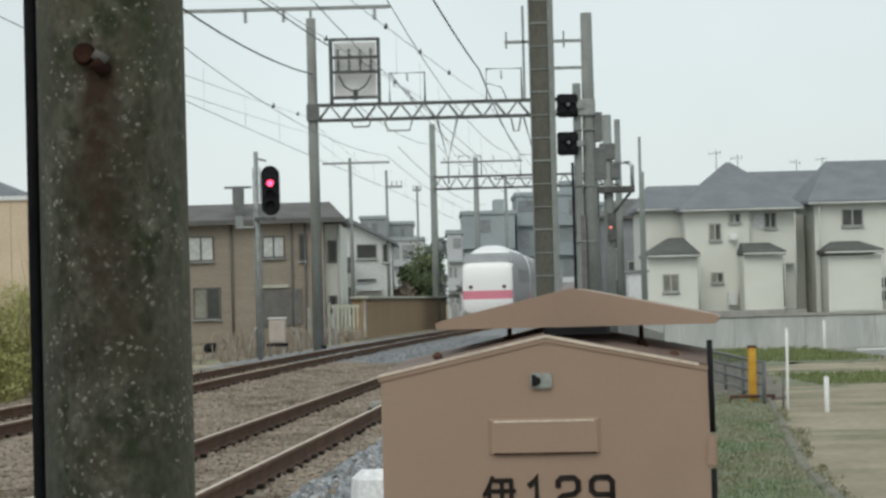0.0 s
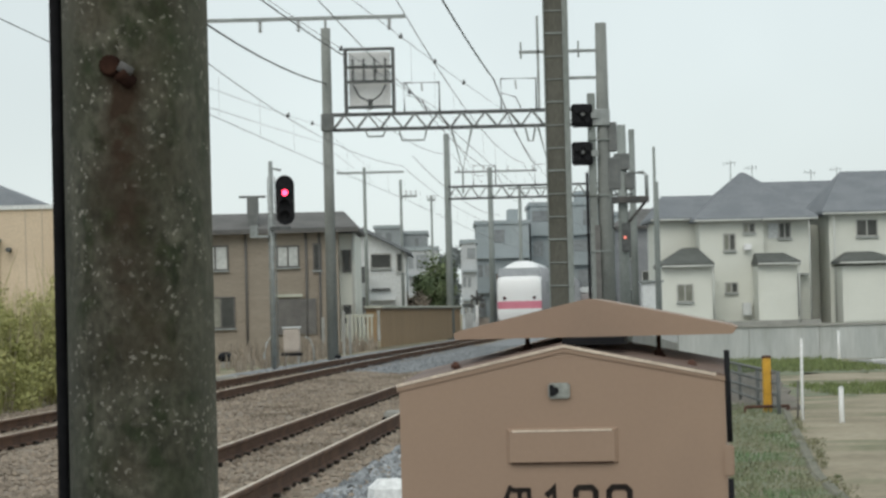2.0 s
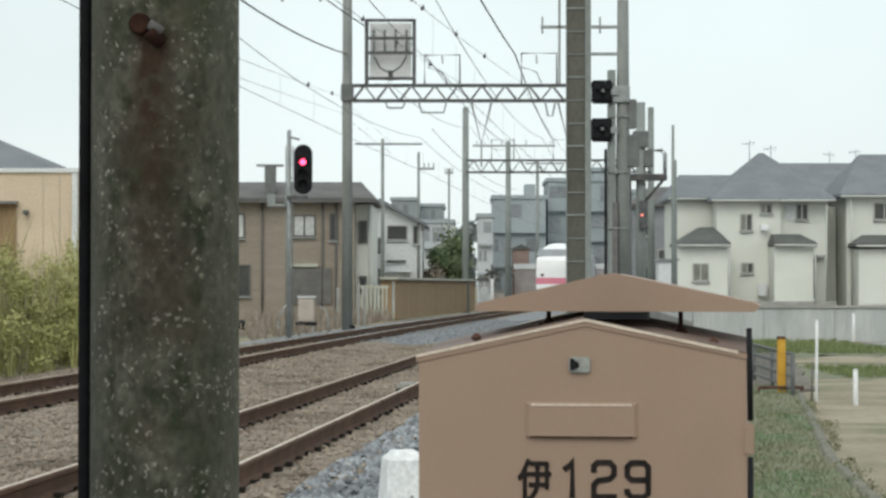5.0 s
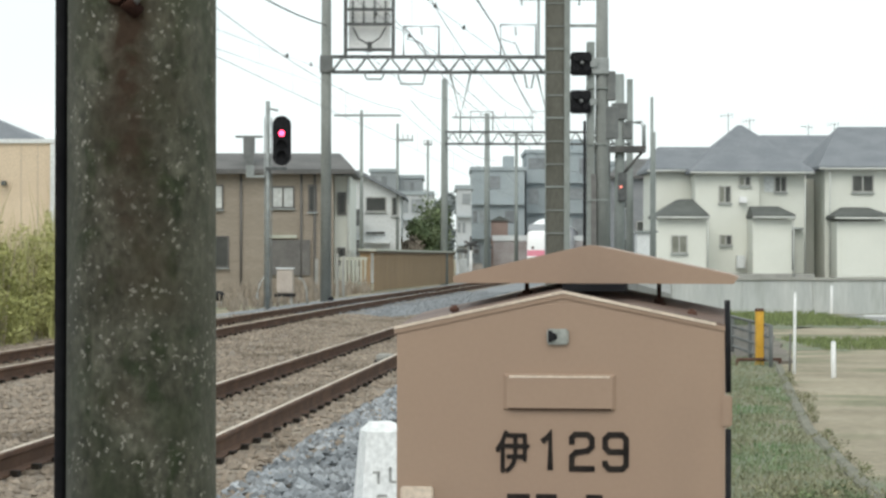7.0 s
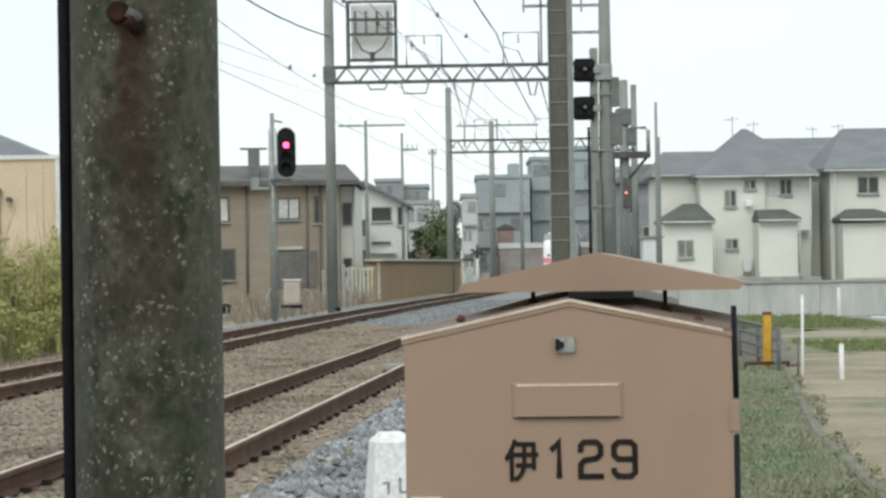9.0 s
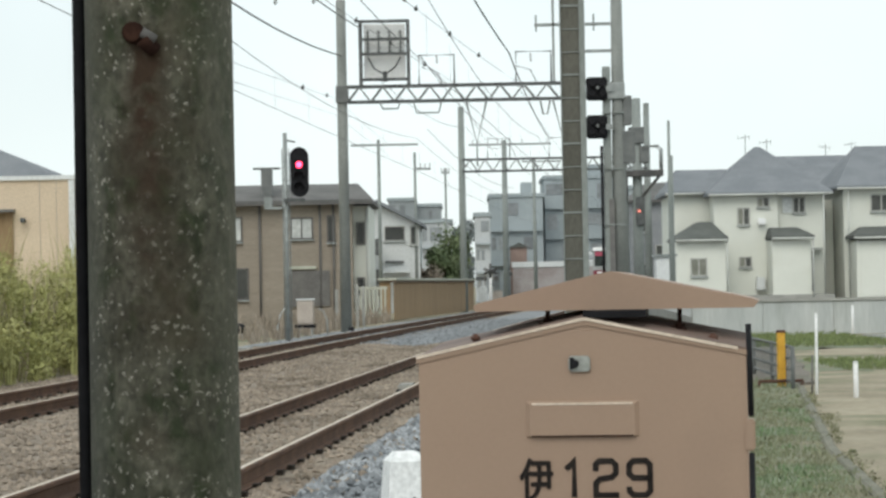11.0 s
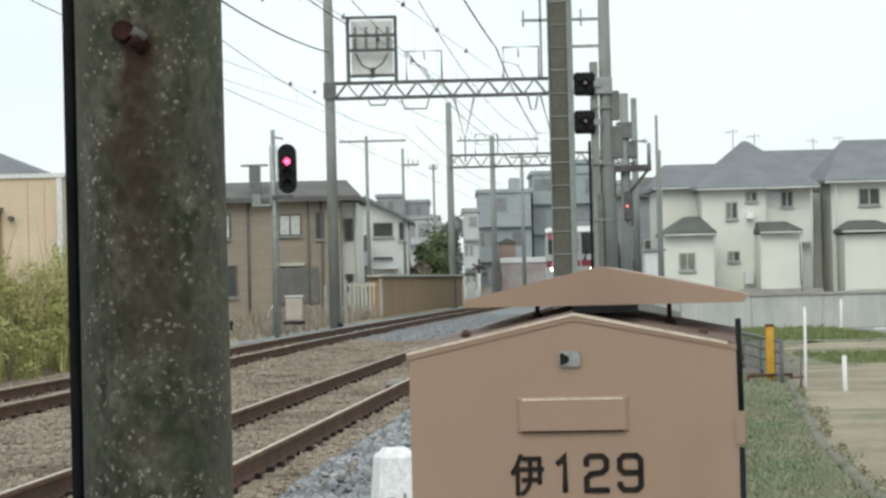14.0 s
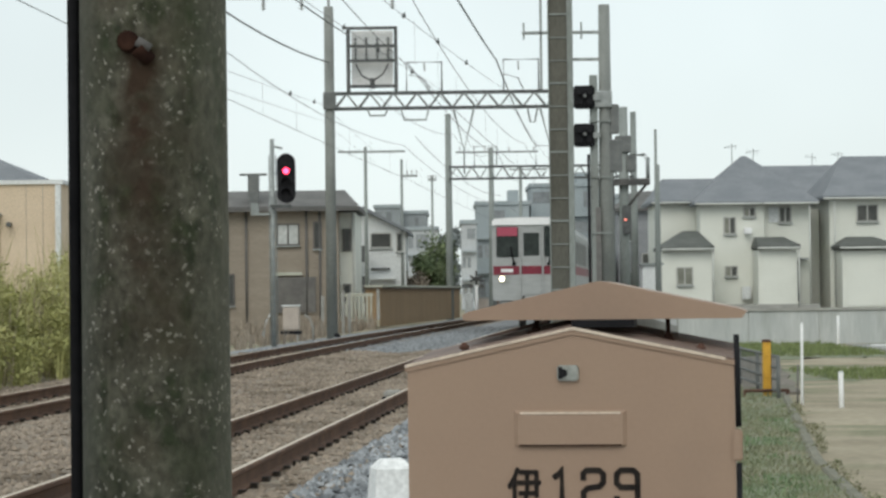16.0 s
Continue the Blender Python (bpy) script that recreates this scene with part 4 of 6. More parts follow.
    truss(t, 0.1, 10.9, y, 8.2, 8.9, 0.6, 24, 0.035)
    hoop(t, 1.6, 2.9, y, 8.9, 10.1, 0.035)
    hoop(t, 5.2, 6.5, y, 8.9, 10.1, 0.035)


def side_mast(x, y, h, arm0, arm1, label, r=0.17, arm_z=None, gear=True):
    t = thing("line_mast", label, "mast", pose(x, y, 0), "masts along the railway")
    bm = B()
    round_post(bm, 0, 0, -0.1, h, r, r * 0.75)
    part("post", bm, M["pole"], t)
    if arm1 > arm0:
        za = arm_z or h - 0.3
        bm = B()
        span(bm, arm0, arm1, -0.06, 0.06, za - 0.06, za + 0.06)
        part("cross_arm", bm, M["steel"], t)
        if gear:
            for q in (0.05, 0.35, 0.65, 0.95):
                xx = arm0 + (arm1 - arm0) * q
                insulator(t, (xx, 0, za + 0.06), (xx, 0, za + 0.36), 0.07, 3)
    return t


def platform_mast():
    """The mast with a maintenance cage to the right of the gantry."""
    t = thing("signal_mast", "grey steel signal mast with a railed service platform", "signal mast", pose(7.35, 104.0, 0))
    bm = B()
    round_post(bm, 0, 0, -0.1, 9.2, 0.24, 0.18)
    part("post", bm, M["pole"], t)
    bm = B()
    round_post(bm, -0.55, 0.4, -0.1, 7.0, 0.2, 0.18)
    part("post", bm, M["pole"], t)
    bm = B()
    span(bm, -1.25, 1.05, -0.5, 0.5, 5.95, 6.20)
    rod(bm, (0.9, -0.3, 5.95), (0.1, -0.1, 5.0), 0.06)
    rod(bm, (-0.5, -0.3, 6.0), (-0.52, -0.3, 4.9), 0.09)
    part("platform", bm, M["under"], t, "dark steel platform with brace")
    bm = B()
    chain(bm, [(0.2, -0.45, 7.2), (0.85, -0.45, 7.2), (1.0, -0.45, 7.05), (1.0, -0.45, 6.1)], 0.045, 8)
    part("handrail", bm, M["steel"], t)
    bm = B()
    chain(bm, [(0.2, 0.45, 7.2), (0.85, 0.45, 7.2), (1.0, 0.45, 7.05), (1.0, 0.45, 6.1)], 0.045, 8)
    part("handrail", bm, M["steel"], t)
    bm = B()
    span(bm, -0.1, 0.26, -0.4, -0.2, 3.9, 5.1)
    bevel(bm, 0.05, 2)
    part("signal_head", bm, M["dark_steel"], t, "small dark signal head")
    bm = B()
    rod(bm, (0.02, -0.46, 4.50), (0.02, -0.40, 4.50), 0.06, seg=16)
    part("lens", bm, M["tail_glow"], t, "small glowing orange lens")
    for z0, x0, x1 in ((7.3, -0.35, 0.3), (6.5, 0.1, 0.5)):
        bm = B()
        span(bm, x0, x1, -0.3, 0.1, z0, z0 + 0.7)
        bevel(bm, 0.04, 1)
        part("equipment_case", bm, M["gear"], t)


def wire(name, pts, sag, r, label, n=14):
    """A hanging wire through the points, with sag between each two."""
    out = []
    for (a, b) in zip(pts, pts[1:]):
        a, b = Vector(a), Vector(b)
        for i in range(n):
            u = i / n
            p = a.lerp(b, u)
            p.z -= sag * 4 * u * (1 - u)
            out.append(p)
    out.append(Vector(pts[-1]))
    bm = B()
    chain(bm, out, r, 5)
    return tagged(part(name, bm, M["dark_steel"], None), label, "overhead wire")


def overhead():
    for off in (NEAR, FAR):
        ds = [37, 85, 146, 200, 260, 330]
        wire("contact_wire", [(along(2, off), 2, RAIL + 5.1)] + [(along(d, off) + (0.2 if k % 2 else -0.2), d, RAIL + 5.1) for k, d in enumerate(ds)], 0.03, 0.007, "thin dark contact wire above the track")
        wire("messenger_wire", [(along(2, off), 2, RAIL + 6.2)] + [(along(d, off), d, RAIL + 6.3) for d in ds], 0.55, 0.008, "sagging messenger wire above the track")
    bm = B()
    for off in (NEAR, FAR):
        for d in np.arange(42, 200, 5.5):
            x = along(d, off)
            rod(bm, (x, d, RAIL + 5.1), (x, d, RAIL + 5.85), 0.002, seg=4)
    tagged(part("dropper_wires", bm, M["dark_steel"], None), "thin droppers between contact and messenger wires", "overhead wire", kind="stuff")
    L = "dark feeder wire strung from mast to mast"
    beads = []

    def strung(pts, sag, r, label=L, marks=(), name="feeder_wire"):
        wire(name, pts, sag, r, label)
        a, b = Vector(pts[0]), Vector(pts[1])
        for u in marks:
            p = a.lerp(b, u)
            p.z -= sag * 4 * u * (1 - u)
            beads.append(p)

    strung([(-8.4, 37, 10.5), (-3.98, 85, 9.45)], 0.9, 0.026, "thick sagging cable to the gantry post", (), "signal_cable")
    strung([(-1.9, 37, 10.0), (1.72, 85, 9.46), (5.2, 146, 10.1)], 0.3, 0.026, "dark twisted feeder cable running to the wire frame")
    strung([(-8.3, 37, 11.1), (-3.3, 85, 10.35)], 0.3, 0.022)
    strung([(-5.2, 37, 9.6), (1.9, 85, 8.5), (6.2, 146, 9.0)], 0.2, 0.008, L, (0.58, 0.70, 0.82))
    strung([(-6.4, 37, 9.2), (-0.2, 85, 8.5), (2.2, 146, 9.0)], 0.2, 0.008, L, (0.60, 0.72, 0.86))
    strung([(-3.3, 85, 9.2), (0.4, 146, 10.8), (3.0, 170, 11.0)], 0.6, 0.012)
    strung([(-1.3, 85, 9.4), (3.0, 146, 9.6), (6.3, 215, 11.0)], 0.5, 0.016)
    strung([(-1.1, 85, 6.9), (3.1, 146, 7.2)], 0.5, 0.011)
    for x0, z0, z1, marks in ((-4.59, 6.17, 9.16, (0.66, 0.9)), (-4.60, 5.88, 8.52, ())):
        strung([(x0 + 0.13, 32, z0 - 1.08), (-4.99, 100, z1), (-4.2, 145, z1 + 0.7)], 0.03, 0.006, "thin telephone wire on roadside poles", marks, "telephone_wire")
    for p in beads:
        bm = B()
        bmesh.ops.create_icosphere(bm, subdivisions=1, radius=0.065, matrix=Matrix.Translation(p))
        rod(bm, p, p + Vector((0.02, 0, 0.10)), 0.02, seg=6)
        tagged(part("wire_spacer", bm, M["dark_steel"], None), "small dark spacer clamped on a wire", "wire spacer", "spacers on the wires")


# ---- trains ----
def loft(bm, secs, n=28):
    """A body through rounded sections (y, half width, bottom, top, roundness)."""
    rings = []
    for y, hw, zb, zt, e in secs:
        ring = []
        for i in range(n):
            a = 2 * math.pi * (i + 0.5) / n
            c, s = math.cos(a), math.sin(a)
            k = (abs(c) ** e + abs(s) ** e) ** (-1 / e)
            ring.append(bm.verts.new((hw * c * k, y, (zb + zt) / 2 + (zt - zb) / 2 * s * k)))
        rings.append(ring)
    for a, b in zip(rings, rings[1:]):
        for i in range(n):
            bm.faces.new((a[i], a[(i + 1) % n], b[(i + 1) % n], b[i]))
    bm.faces.new(rings[0][::-1])
    bm.faces.new(rings[-1])
    for f in bm.faces:
        f.smooth = True


def wheelset(parent, y, mat_=None):
    bm = B()
    for s in (-0.53, 0.53):
        rod(bm, (s - 0.06, y, 0.43), (s + 0.06, y, 0.43), 0.43, seg=20)
    rod(bm, (-0.6, y, 0.43), (0.6, y, 0.43), 0.08, seg=10)
    return part("wheelset", bm, M["under"], parent)


def express():
    """The white train that leaves: its rear end faces the camera, y runs ahead of it."""
    t = thing("express_train", "white express train with a raspberry red band", "train")
    for k in range(4):
        y0 = 20.6 * k
        bm = B()
        if k == 0:
            secs = [(0.0, 1.30, 0.72, 3.14, 9), (0.08, 1.37, 0.60, 3.28, 10), (0.3, 1.41, 0.50, 3.36, 10), (0.8, 1.42, 0.45, 3.43, 9), (1.6, 1.41, 0.42, 3.88, 5), (2.6, 1.41, 0.40, 4.24, 3.4), (4.0, 1.41, 0.40, 4.41, 2.7), (6.0, 1.41, 0.40, 4.46, 2.7), (20.0, 1.41, 0.40, 4.46, 2.7)]
        else:
            secs = [(y0, 1.40, 0.42, 4.2, 4), (y0 + 0.1, 1.42, 0.40, 4.25, 4), (y0 + 20.0, 1.42, 0.40, 4.25, 4)]
        loft(bm, secs, 40)
        for z in (1.40, 1.86):
            bmesh.ops.bisect_plane(bm, geom=list(bm.verts) + list(bm.edges) + list(bm.faces), plane_co=(0, 0, z), plane_no=(0, 0, 1))
        body = part("car_body", bm, M["train_white"], t)
        me = body.data
        me.materials.append(M["train_red"])
        me.materials.append(M["train_side"])
        # flank shade painted in: sideways faces take the greyer tone
        for p in me.polygons:
            if abs(p.normal.x) > 0.8:
                p.material_index = 2
            elif 1.40 < p.center.z < 1.86:
                p.material_index = 1
        for s in (-1, 1):
            for q in range(6):
                yy = y0 + (6.2 if k == 0 else 2.2) + q * (2.2 if k == 0 else 2.8)
                bm = B()
                span(bm, s * 1.40, s * 1.428, yy, yy + 1.6, 2.35, 3.1)
                bevel(bm, 0.01, 1)
                part("side_window", bm, M["train_grey"], body, "dark side window")
        for yy in (y0 + 3.2, y0 + 5.3, y0 + 14.7, y0 + 16.8):
            wheelset(t, yy)
    bm = B()
    va = [bm.verts.new(p) for p in ((-1.36, 0.76, 3.37), (1.36, 0.76, 3.37), (1.30, 1.62, 3.85), (-1.30, 1.62, 3.85))]
    vb = [bm.verts.new((v.co.x, v.co.y - 0.05, v.co.z + 0.09)) for v in va]
    bm.faces.new(va)
    bm.faces.new(vb)
    for i in range(4):
        bm.faces.new((va[i], va[(i + 1) % 4], vb[(i + 1) % 4], vb[i]))
    part("windscreen", bm, M["train_grey"], t, "raked grey windscreen")
    for s in (-1, 1):
        bm = B()
        rod(bm, (s * 0.92, -0.02, 2.06), (s * 0.92, 0.35, 2.06), 0.11, seg=16)
        part("tail_lamp", bm, M["under"], t, "dark lamp cluster")
        bm = B()
        rod(bm, (s * 0.92, -0.03, 2.06), (s * 0.92, 0.0, 2.06), 0.05, seg=12)
        part("lens", bm, M["maroon"], t)
    bm = B()
    span(bm, -1.0, 1.0, 0.4, 1.6, 0.12, 0.7)
    bevel(bm, 0.1, 2)
    part("skirt", bm, M["train_white"], t)
    return t


def commuter():
    """The pale train that comes: its front faces the camera, y runs back along it."""
    t = thing("commuter_train", "pale stainless commuter train with a maroon band, headlights lit", "train")
    for k in range(5):
        y0 = 20.2 * k
        bm = B()
        pts = [(-1.38, 0.95), (1.38, 0.95), (1.40, 1.3), (1.40, 3.42), (1.33, 3.60), (1.1, 3.72), (0.6, 3.80), (0, 3.83), (-0.6, 3.80), (-1.1, 3.72), (-1.33, 3.60), (-1.40, 3.42), (-1.40, 1.3)]
        plate(bm, pts, y0, y0 + 19.6)
        bevel(bm, 0.05, 2, 50)
        body = part("car_body", bm, M["stainless"], t)
        for s in (-1, 1):
            bm = B()
            span(bm, s * 1.395, s * 1.408, y0 + 0.2, y0 + 19.4, 1.88, 2.2)
            part("side_band", bm, M["maroon"], body)
            for q in range(8):
                yy = y0 + 1.2 + q * 2.25
                bm = B()
                span(bm, s * 1.39, s * 1.410, yy, yy + 1.5, 2.3, 3.15)
                part("side_window", bm, M["pane"], body, "dark side window")
        bm = B()
        span(bm, -0.9, 0.9, y0 + 6, y0 + 13, 3.76, 4.05)
        bevel(bm, 0.06, 1)
        part("roof_unit", bm, M["steel"], body, "grey roof air conditioner")
        for yy in (y0 + 2.4, y0 + 4.5, y0 + 15.0, y0 + 17.1):
            wheelset(t, yy)
        bm = B()
        span(bm, -1.1, 1.1, y0 + 6, y0 + 13.5, 0.35, 0.95)
        part("underframe_box", bm, M["under"], t)
    # the face
    bm = B()
    pts = [(-1.40, 3.64), (1.40, 3.64), (1.395, 3.78), (1.30, 3.87), (0.8, 3.90), (0, 3.91), (-0.8, 3.90), (-1.30, 3.87), (-1.395, 3.78)]
    plate(bm, pts, -0.10, 0.3)
    bevel(bm, 0.02, 2)
    part("roof_hood", bm, M["train_white"], t, "white front roof edge")
    for x0, x1, z0, z1, nm in ((-1.25, -0.46, 2.50, 3.58, "windscreen"), (0.46, 1.25, 2.50, 3.58, "windscreen")):
        bm = B()
        span(bm, x0, x1, -0.05, 0.02, z0, z1)
        bevel(bm, 0.03, 2)
        part(nm, bm, M["train_pane"], t, "dark front windscreen")
    bm = B()
    span(bm, -0.36, 0.36, -0.035, 0.02, 1.15, 3.60)
    bevel(bm, 0.02, 2)
    door = part("front_door", bm, M["stainless"], t)
    bm = B()
    span(bm, -0.28, 0.28, -0.05, -0.03, 2.54, 3.36)
    bevel(bm, 0.02, 1)
    part("door_window", bm, M["train_pane"], door, "dark door window")
    bm = B()
    span(bm, -0.36, 0.36, -0.044, -0.03, 1.88, 2.18)
    part("band", bm, M["maroon"], door)
    for s in (-1, 1):
        bm = B()
        span(bm, s * 0.42, s * 1.36, -0.03, 0.02, 1.88, 2.18)
        part("front_band", bm, M["maroon"], t)
        bm = B()
        span(bm, s * 1.0 - 0.19, s * 1.0 + 0.19, -0.05, 0.02, 1.56, 1.86)
        bevel(bm, 0.03, 2)
        lamp = part("headlight", bm, M["chrome"], t)
        bm = B()
        rod(bm, (s * 1.0 - 0.06, -0.075, 1.73), (s * 1.0 - 0.06, -0.045, 1.73), 0.085, seg=16)
        part("bulb", bm, M["lamp_glow"], lamp, "glowing headlight")
    bm = B()
    span(bm, -1.22, -0.49, -0.065, -0.04, 3.25, 3.56)
    part("destination_sign", bm, M["red_sign"], t, "red lit destination sign")
    for x, lean in ((-0.62, -0.12), (0.62, 0.12)):
        bm = B()
        rod(bm, (x, -0.09, 2.26), (x + lean, -0.09, 2.86), 0.028, seg=6)
        span(bm, x - 0.07, x + 0.07, -0.10, 0.0, 2.20, 2.30)
        part("wiper", bm, M["black"], t, "black windscreen wiper")
    for x in (-0.40, 0.40):
        bm = B()
        span(bm, x - 0.03, x + 0.03, -0.07, 0.0, 1.15, 3.60)
        part("door_post", bm, M["stainless"], t)
    bm = B()
    span(bm, -1.08, -0.66, -0.045, -0.02, 1.96, 2.08)
    part("number_bar", bm, M["white"], t, "white plate bar")
    bm = B()
    span(bm, -1.15, 1.15, 0.05, 0.5, 0.25, 0.95)
    bevel(bm, 0.05, 1)
    part("skirt", bm, M["steel"], t)
    bm = B()
    rod(bm, (0, -0.4, 0.85), (0, 0.3, 0.85), 0.12, seg=12)
    span(bm, -0.2, 0.2, -0.5, -0.3, 0.68, 1.0)
    for s in (-1, 1):
        chain(bm, [(s * 0.3, -0.05, 1.1), (s * 0.35, -0.25, 0.8), (s * 0.5, -0.05, 0.95)], 0.04)
    part("coupler", bm, M["under"], t, "dark coupler with hoses")
    return t


# ---- houses ----
def roof(bm, x0, x1, y0, y1, z0, rx0, rx1, ry0, ry1, z1, th=0.16):
    """A roof over a rectangle with its ridge, point or flat from (rx0, ry0) to (rx1, ry1) at z1."""
    low = [bm.verts.new(p) for p in ((x0, y0, z0 - th), (x1, y0, z0 - th), (x1, y1, z0 - th), (x0, y1, z0 - th))]
    eave = [bm.verts.new(p) for p in ((x0, y0, z0), (x1, y0, z0), (x1, y1, z0), (x0, y1, z0))]
    top = [bm.verts.new(p) for p in ((rx0, ry0, z1), (rx1, ry0, z1), (rx1, ry1, z1), (rx0, ry1, z1))]
    bm.faces.new(low[::-1])
    for a, b in ((low, eave), (eave, top)):
        for i in range(4):
            j = (i + 1) % 4
            bm.faces.new((a[i], a[j], b[j], b[i]))
    bm.faces.new(top)
    bmesh.ops.remove_doubles(bm, verts=low + eave + top, dist=0.002)


def wall_block(parent, x0, x1, y0, y1, z0, z1, mat_, label=""):
    bm = B()
    span(bm, x0, x1, y0, y1, z0, z1)
    return part("wall", bm, mat_, parent, label)


def window(parent, x0, x1, y, z0, z1, pane=None, bars=1, frame_m=None, sill=True):
    """A framed window on a wall that faces the railway's camera side: frame, sill and panes."""
    fm = frame_m or M["alu"]
    bm = B()
    w = 0.06
    span(bm, x0 - w, x1 + w, y - 0.06, y + 0.05, z1, z1 + w)
    span(bm, x0 - w, x1 + w, y - 0.06, y + 0.05, z0 - w, z0)
    span(bm, x0 - w, x0, y - 0.06, y + 0.05, z0, z1)
    span(bm, x1, x1 + w, y - 0.06, y + 0.05, z0, z1)
    for i in range(1, bars + 1):
        c = x0 + (x1 - x0) * i / (bars + 1)
        span(bm, c - 0.035, c + 0.035, y - 0.055, y + 0.05, z0, z1)
    win = part("window", bm, fm, parent)
    for i in range(bars + 1):
        a, b = x0 + (x1 - x0) * i / (bars + 1), x0 + (x1 - x0) * (i + 1) / (bars + 1)
        bm = B()
        span(bm, a + 0.01, b - 0.01, y - 0.02, y + 0.01, z0 + 0.01, z1 - 0.01)
        p = pane or (M["pane_pale"] if i % 2 == 0 else M["pane"])
        part("pane", bm, p, win)
    if sill:
        bm = B()
        span(bm, x0 - 0.1, x1 + 0.1, y - 0.12, y - 0.06, z0 - 0.13, z0 - 0.06)
        part("sill", bm, M["steel"], win)
    return win


def gutter(parent, x0, x1, y, z, down=None, z_low=0.6):
    bm = B()
    rod(bm, (x0, y, z), (x1, y, z), 0.06, seg=8)
    part("gutter", bm, M["gutter"], parent)
    if down is not None:
        bm = B()
        rod(bm, (down, y + 0.12, z), (down, y + 0.12, z_low), 0.04, seg=8)
        part("downpipe", bm, M["gutter"], parent)


def antenna(x, y, z, h, label="thin metal television aerial on a roof"):
    t = thing("roof_aerial", label, "aerial", pose(x, y, z), "aerials on the roofs")
    bm = B()
    rod(bm, (0, 0, -0.6), (0, 0, h), 0.026, seg=6)
    part("mast", bm, M["steel"], t)
    bm = B()
    tilt = 0.10 if h > 0.87 else -0.06
    rod(bm, (-0.42, 0, h * 0.80), (0.30, 0, h * 0.80 + tilt), 0.014, seg=5)
    for q in range(4):
        xx = -0.38 + q * 0.2
        zz = h * 0.80 + tilt * (xx + 0.42) / 0.72
        rod(bm, (xx, -0.3, zz), (xx, 0.3, zz), 0.012, seg=5)
        rod(bm, (xx, 0, zz - 0.05 - 0.05 * q), (xx, 0, zz + 0.14 - 0.03 * q), 0.011, seg=5)
    part("rods", bm, M["steel"], t)


def white_house():
    t = thing("detached_house", "off-white two-storey house with grey hipped roofs", "house", group="white houses on the terrace")
    c = M["cream"]
    wall_block(t, 11.45, 13.53, 136.5, 143, 0.4, 6.35, c)
    wall_block(t, 13.53, 16.95, 134.0, 143, 0.4, 6.15, c)
    wall_block(t, 16.95, 19.5, 134.4, 143, 0.4, 6.2, c)
    wall_block(t, 11.24, 13.85, 131.5, 136.4, 0.4, 3.62, c)
    wall_block(t, 16.3, 18.35, 131.5, 133.95, 0.4, 3.62, c)
    bm = B()
    roof(bm, 11.1, 15.6, 136.0, 143.4, 6.42, 12.0, 15.0, 139.4, 139.8, 7.75)
    part("roof", bm, M["roof"], t)
    bm = B()
    roof(bm, 13.2, 19.85, 133.5, 143.4, 6.25, 16.3, 16.55, 138.4, 138.8, 8.92)
    part("roof", bm, M["roof"], t)
    bm = B()
    roof(bm, 11.2, 13.98, 131.1, 136.4, 3.82, 12.7, 13.4, 134.2, 136.3, 4.72)
    part("roof", bm, M["roof_dark"], t, "small dark grey bay roof")
    bm = B()
    roof(bm, 16.25, 18.5, 131.1, 133.98, 3.84, 16.4, 17.9, 133.3, 133.95, 4.32)
    part("roof", bm, M["roof_dark"], t, "small dark grey porch roof")
    gutter(t, 11.1, 13.2, 135.95, 6.30)
    gutter(t, 13.2, 16.8, 133.44, 6.12)
    gutter(t, 16.85, 19.8, 133.44, 6.12, 19.35)
    gutter(t, 11.2, 13.98, 131.05, 3.68, 13.9)
    gutter(t, 16.25, 18.5, 131.05, 3.70, 18.4)
    wall_block(t, 19.5, 20.42, 137.5, 143, 0.4, 5.9, c, "off-white recessed side wall")
    window(t, 19.62, 19.82, 137.47, 4.2, 5.0, M["pane"], 0, M["white"], False)
    window(t, 19.62, 19.80, 137.47, 1.9, 2.9, M["pane"], 0, M["white"], False)
    window(t, 14.83, 15.38, 133.97, 4.55, 5.38)
    window(t, 17.86, 18.42, 134.37, 5.15, 5.92, M["pane"], 1)
    window(t, 15.9, 16.45, 133.97, 5.48, 5.92)
    window(t, 14.87, 15.44, 133.97, 2.28, 2.76)
    window(t, 12.05, 12.80, 131.47, 1.85, 2.70, M["pane_pale"], 1)
    bm = B()
    span(bm, 17.25, 17.78, 134.33, 134.39, 5.12, 5.95)
    part("shutter", bm, M["pale_wall"], t, "pale sliding shutter")
    bm = B()
    span(bm, 16.42, 18.2, 131.460, 131.495, 0.62, 3.32)
    door = part("garage_door", bm, M["cream"], t, "off-white panelled garage door")
    for i in range(9):
        bm = B()
        span(bm, 16.42, 18.2, 131.452, 131.459, 0.62 + i * 0.3, 0.905 + i * 0.3)
        part("slat", bm, M["cream"], door)
    bm = B()
    span(bm, 18.62, 18.82, 134.3, 134.42, 0.9, 3.05)
    part("entrance_light", bm, M["pane"], t, "tall narrow dark window")
    bm = B()
    span(bm, 18.4, 19.3, 133.8, 134.4, 3.1, 3.2)
    part("canopy", bm, M["steel"], t)
    bm = B()
    span(bm, 15.85, 16.25, 133.6, 134.0, 4.5, 4.85)
    bevel(bm, 0.04, 2)
    part("vent_hood", bm, M["white"], t)
    bm = B()
    span(bm, 15.7, 16.15, 133.5, 133.95, 1.0, 1.7)
    bevel(bm, 0.04, 2)
    part("meter_box", bm, M["pale_wall"], t, "pale meter box")
    bm = B()
    span(bm, 11.2, 19.55, 131.42, 131.5, 0.38, 0.75)
    part("plinth", bm, M["concrete"], t)

    b = thing("detached_house", "off-white two-storey house with a long grey roof", "house", group="white houses on the terrace")
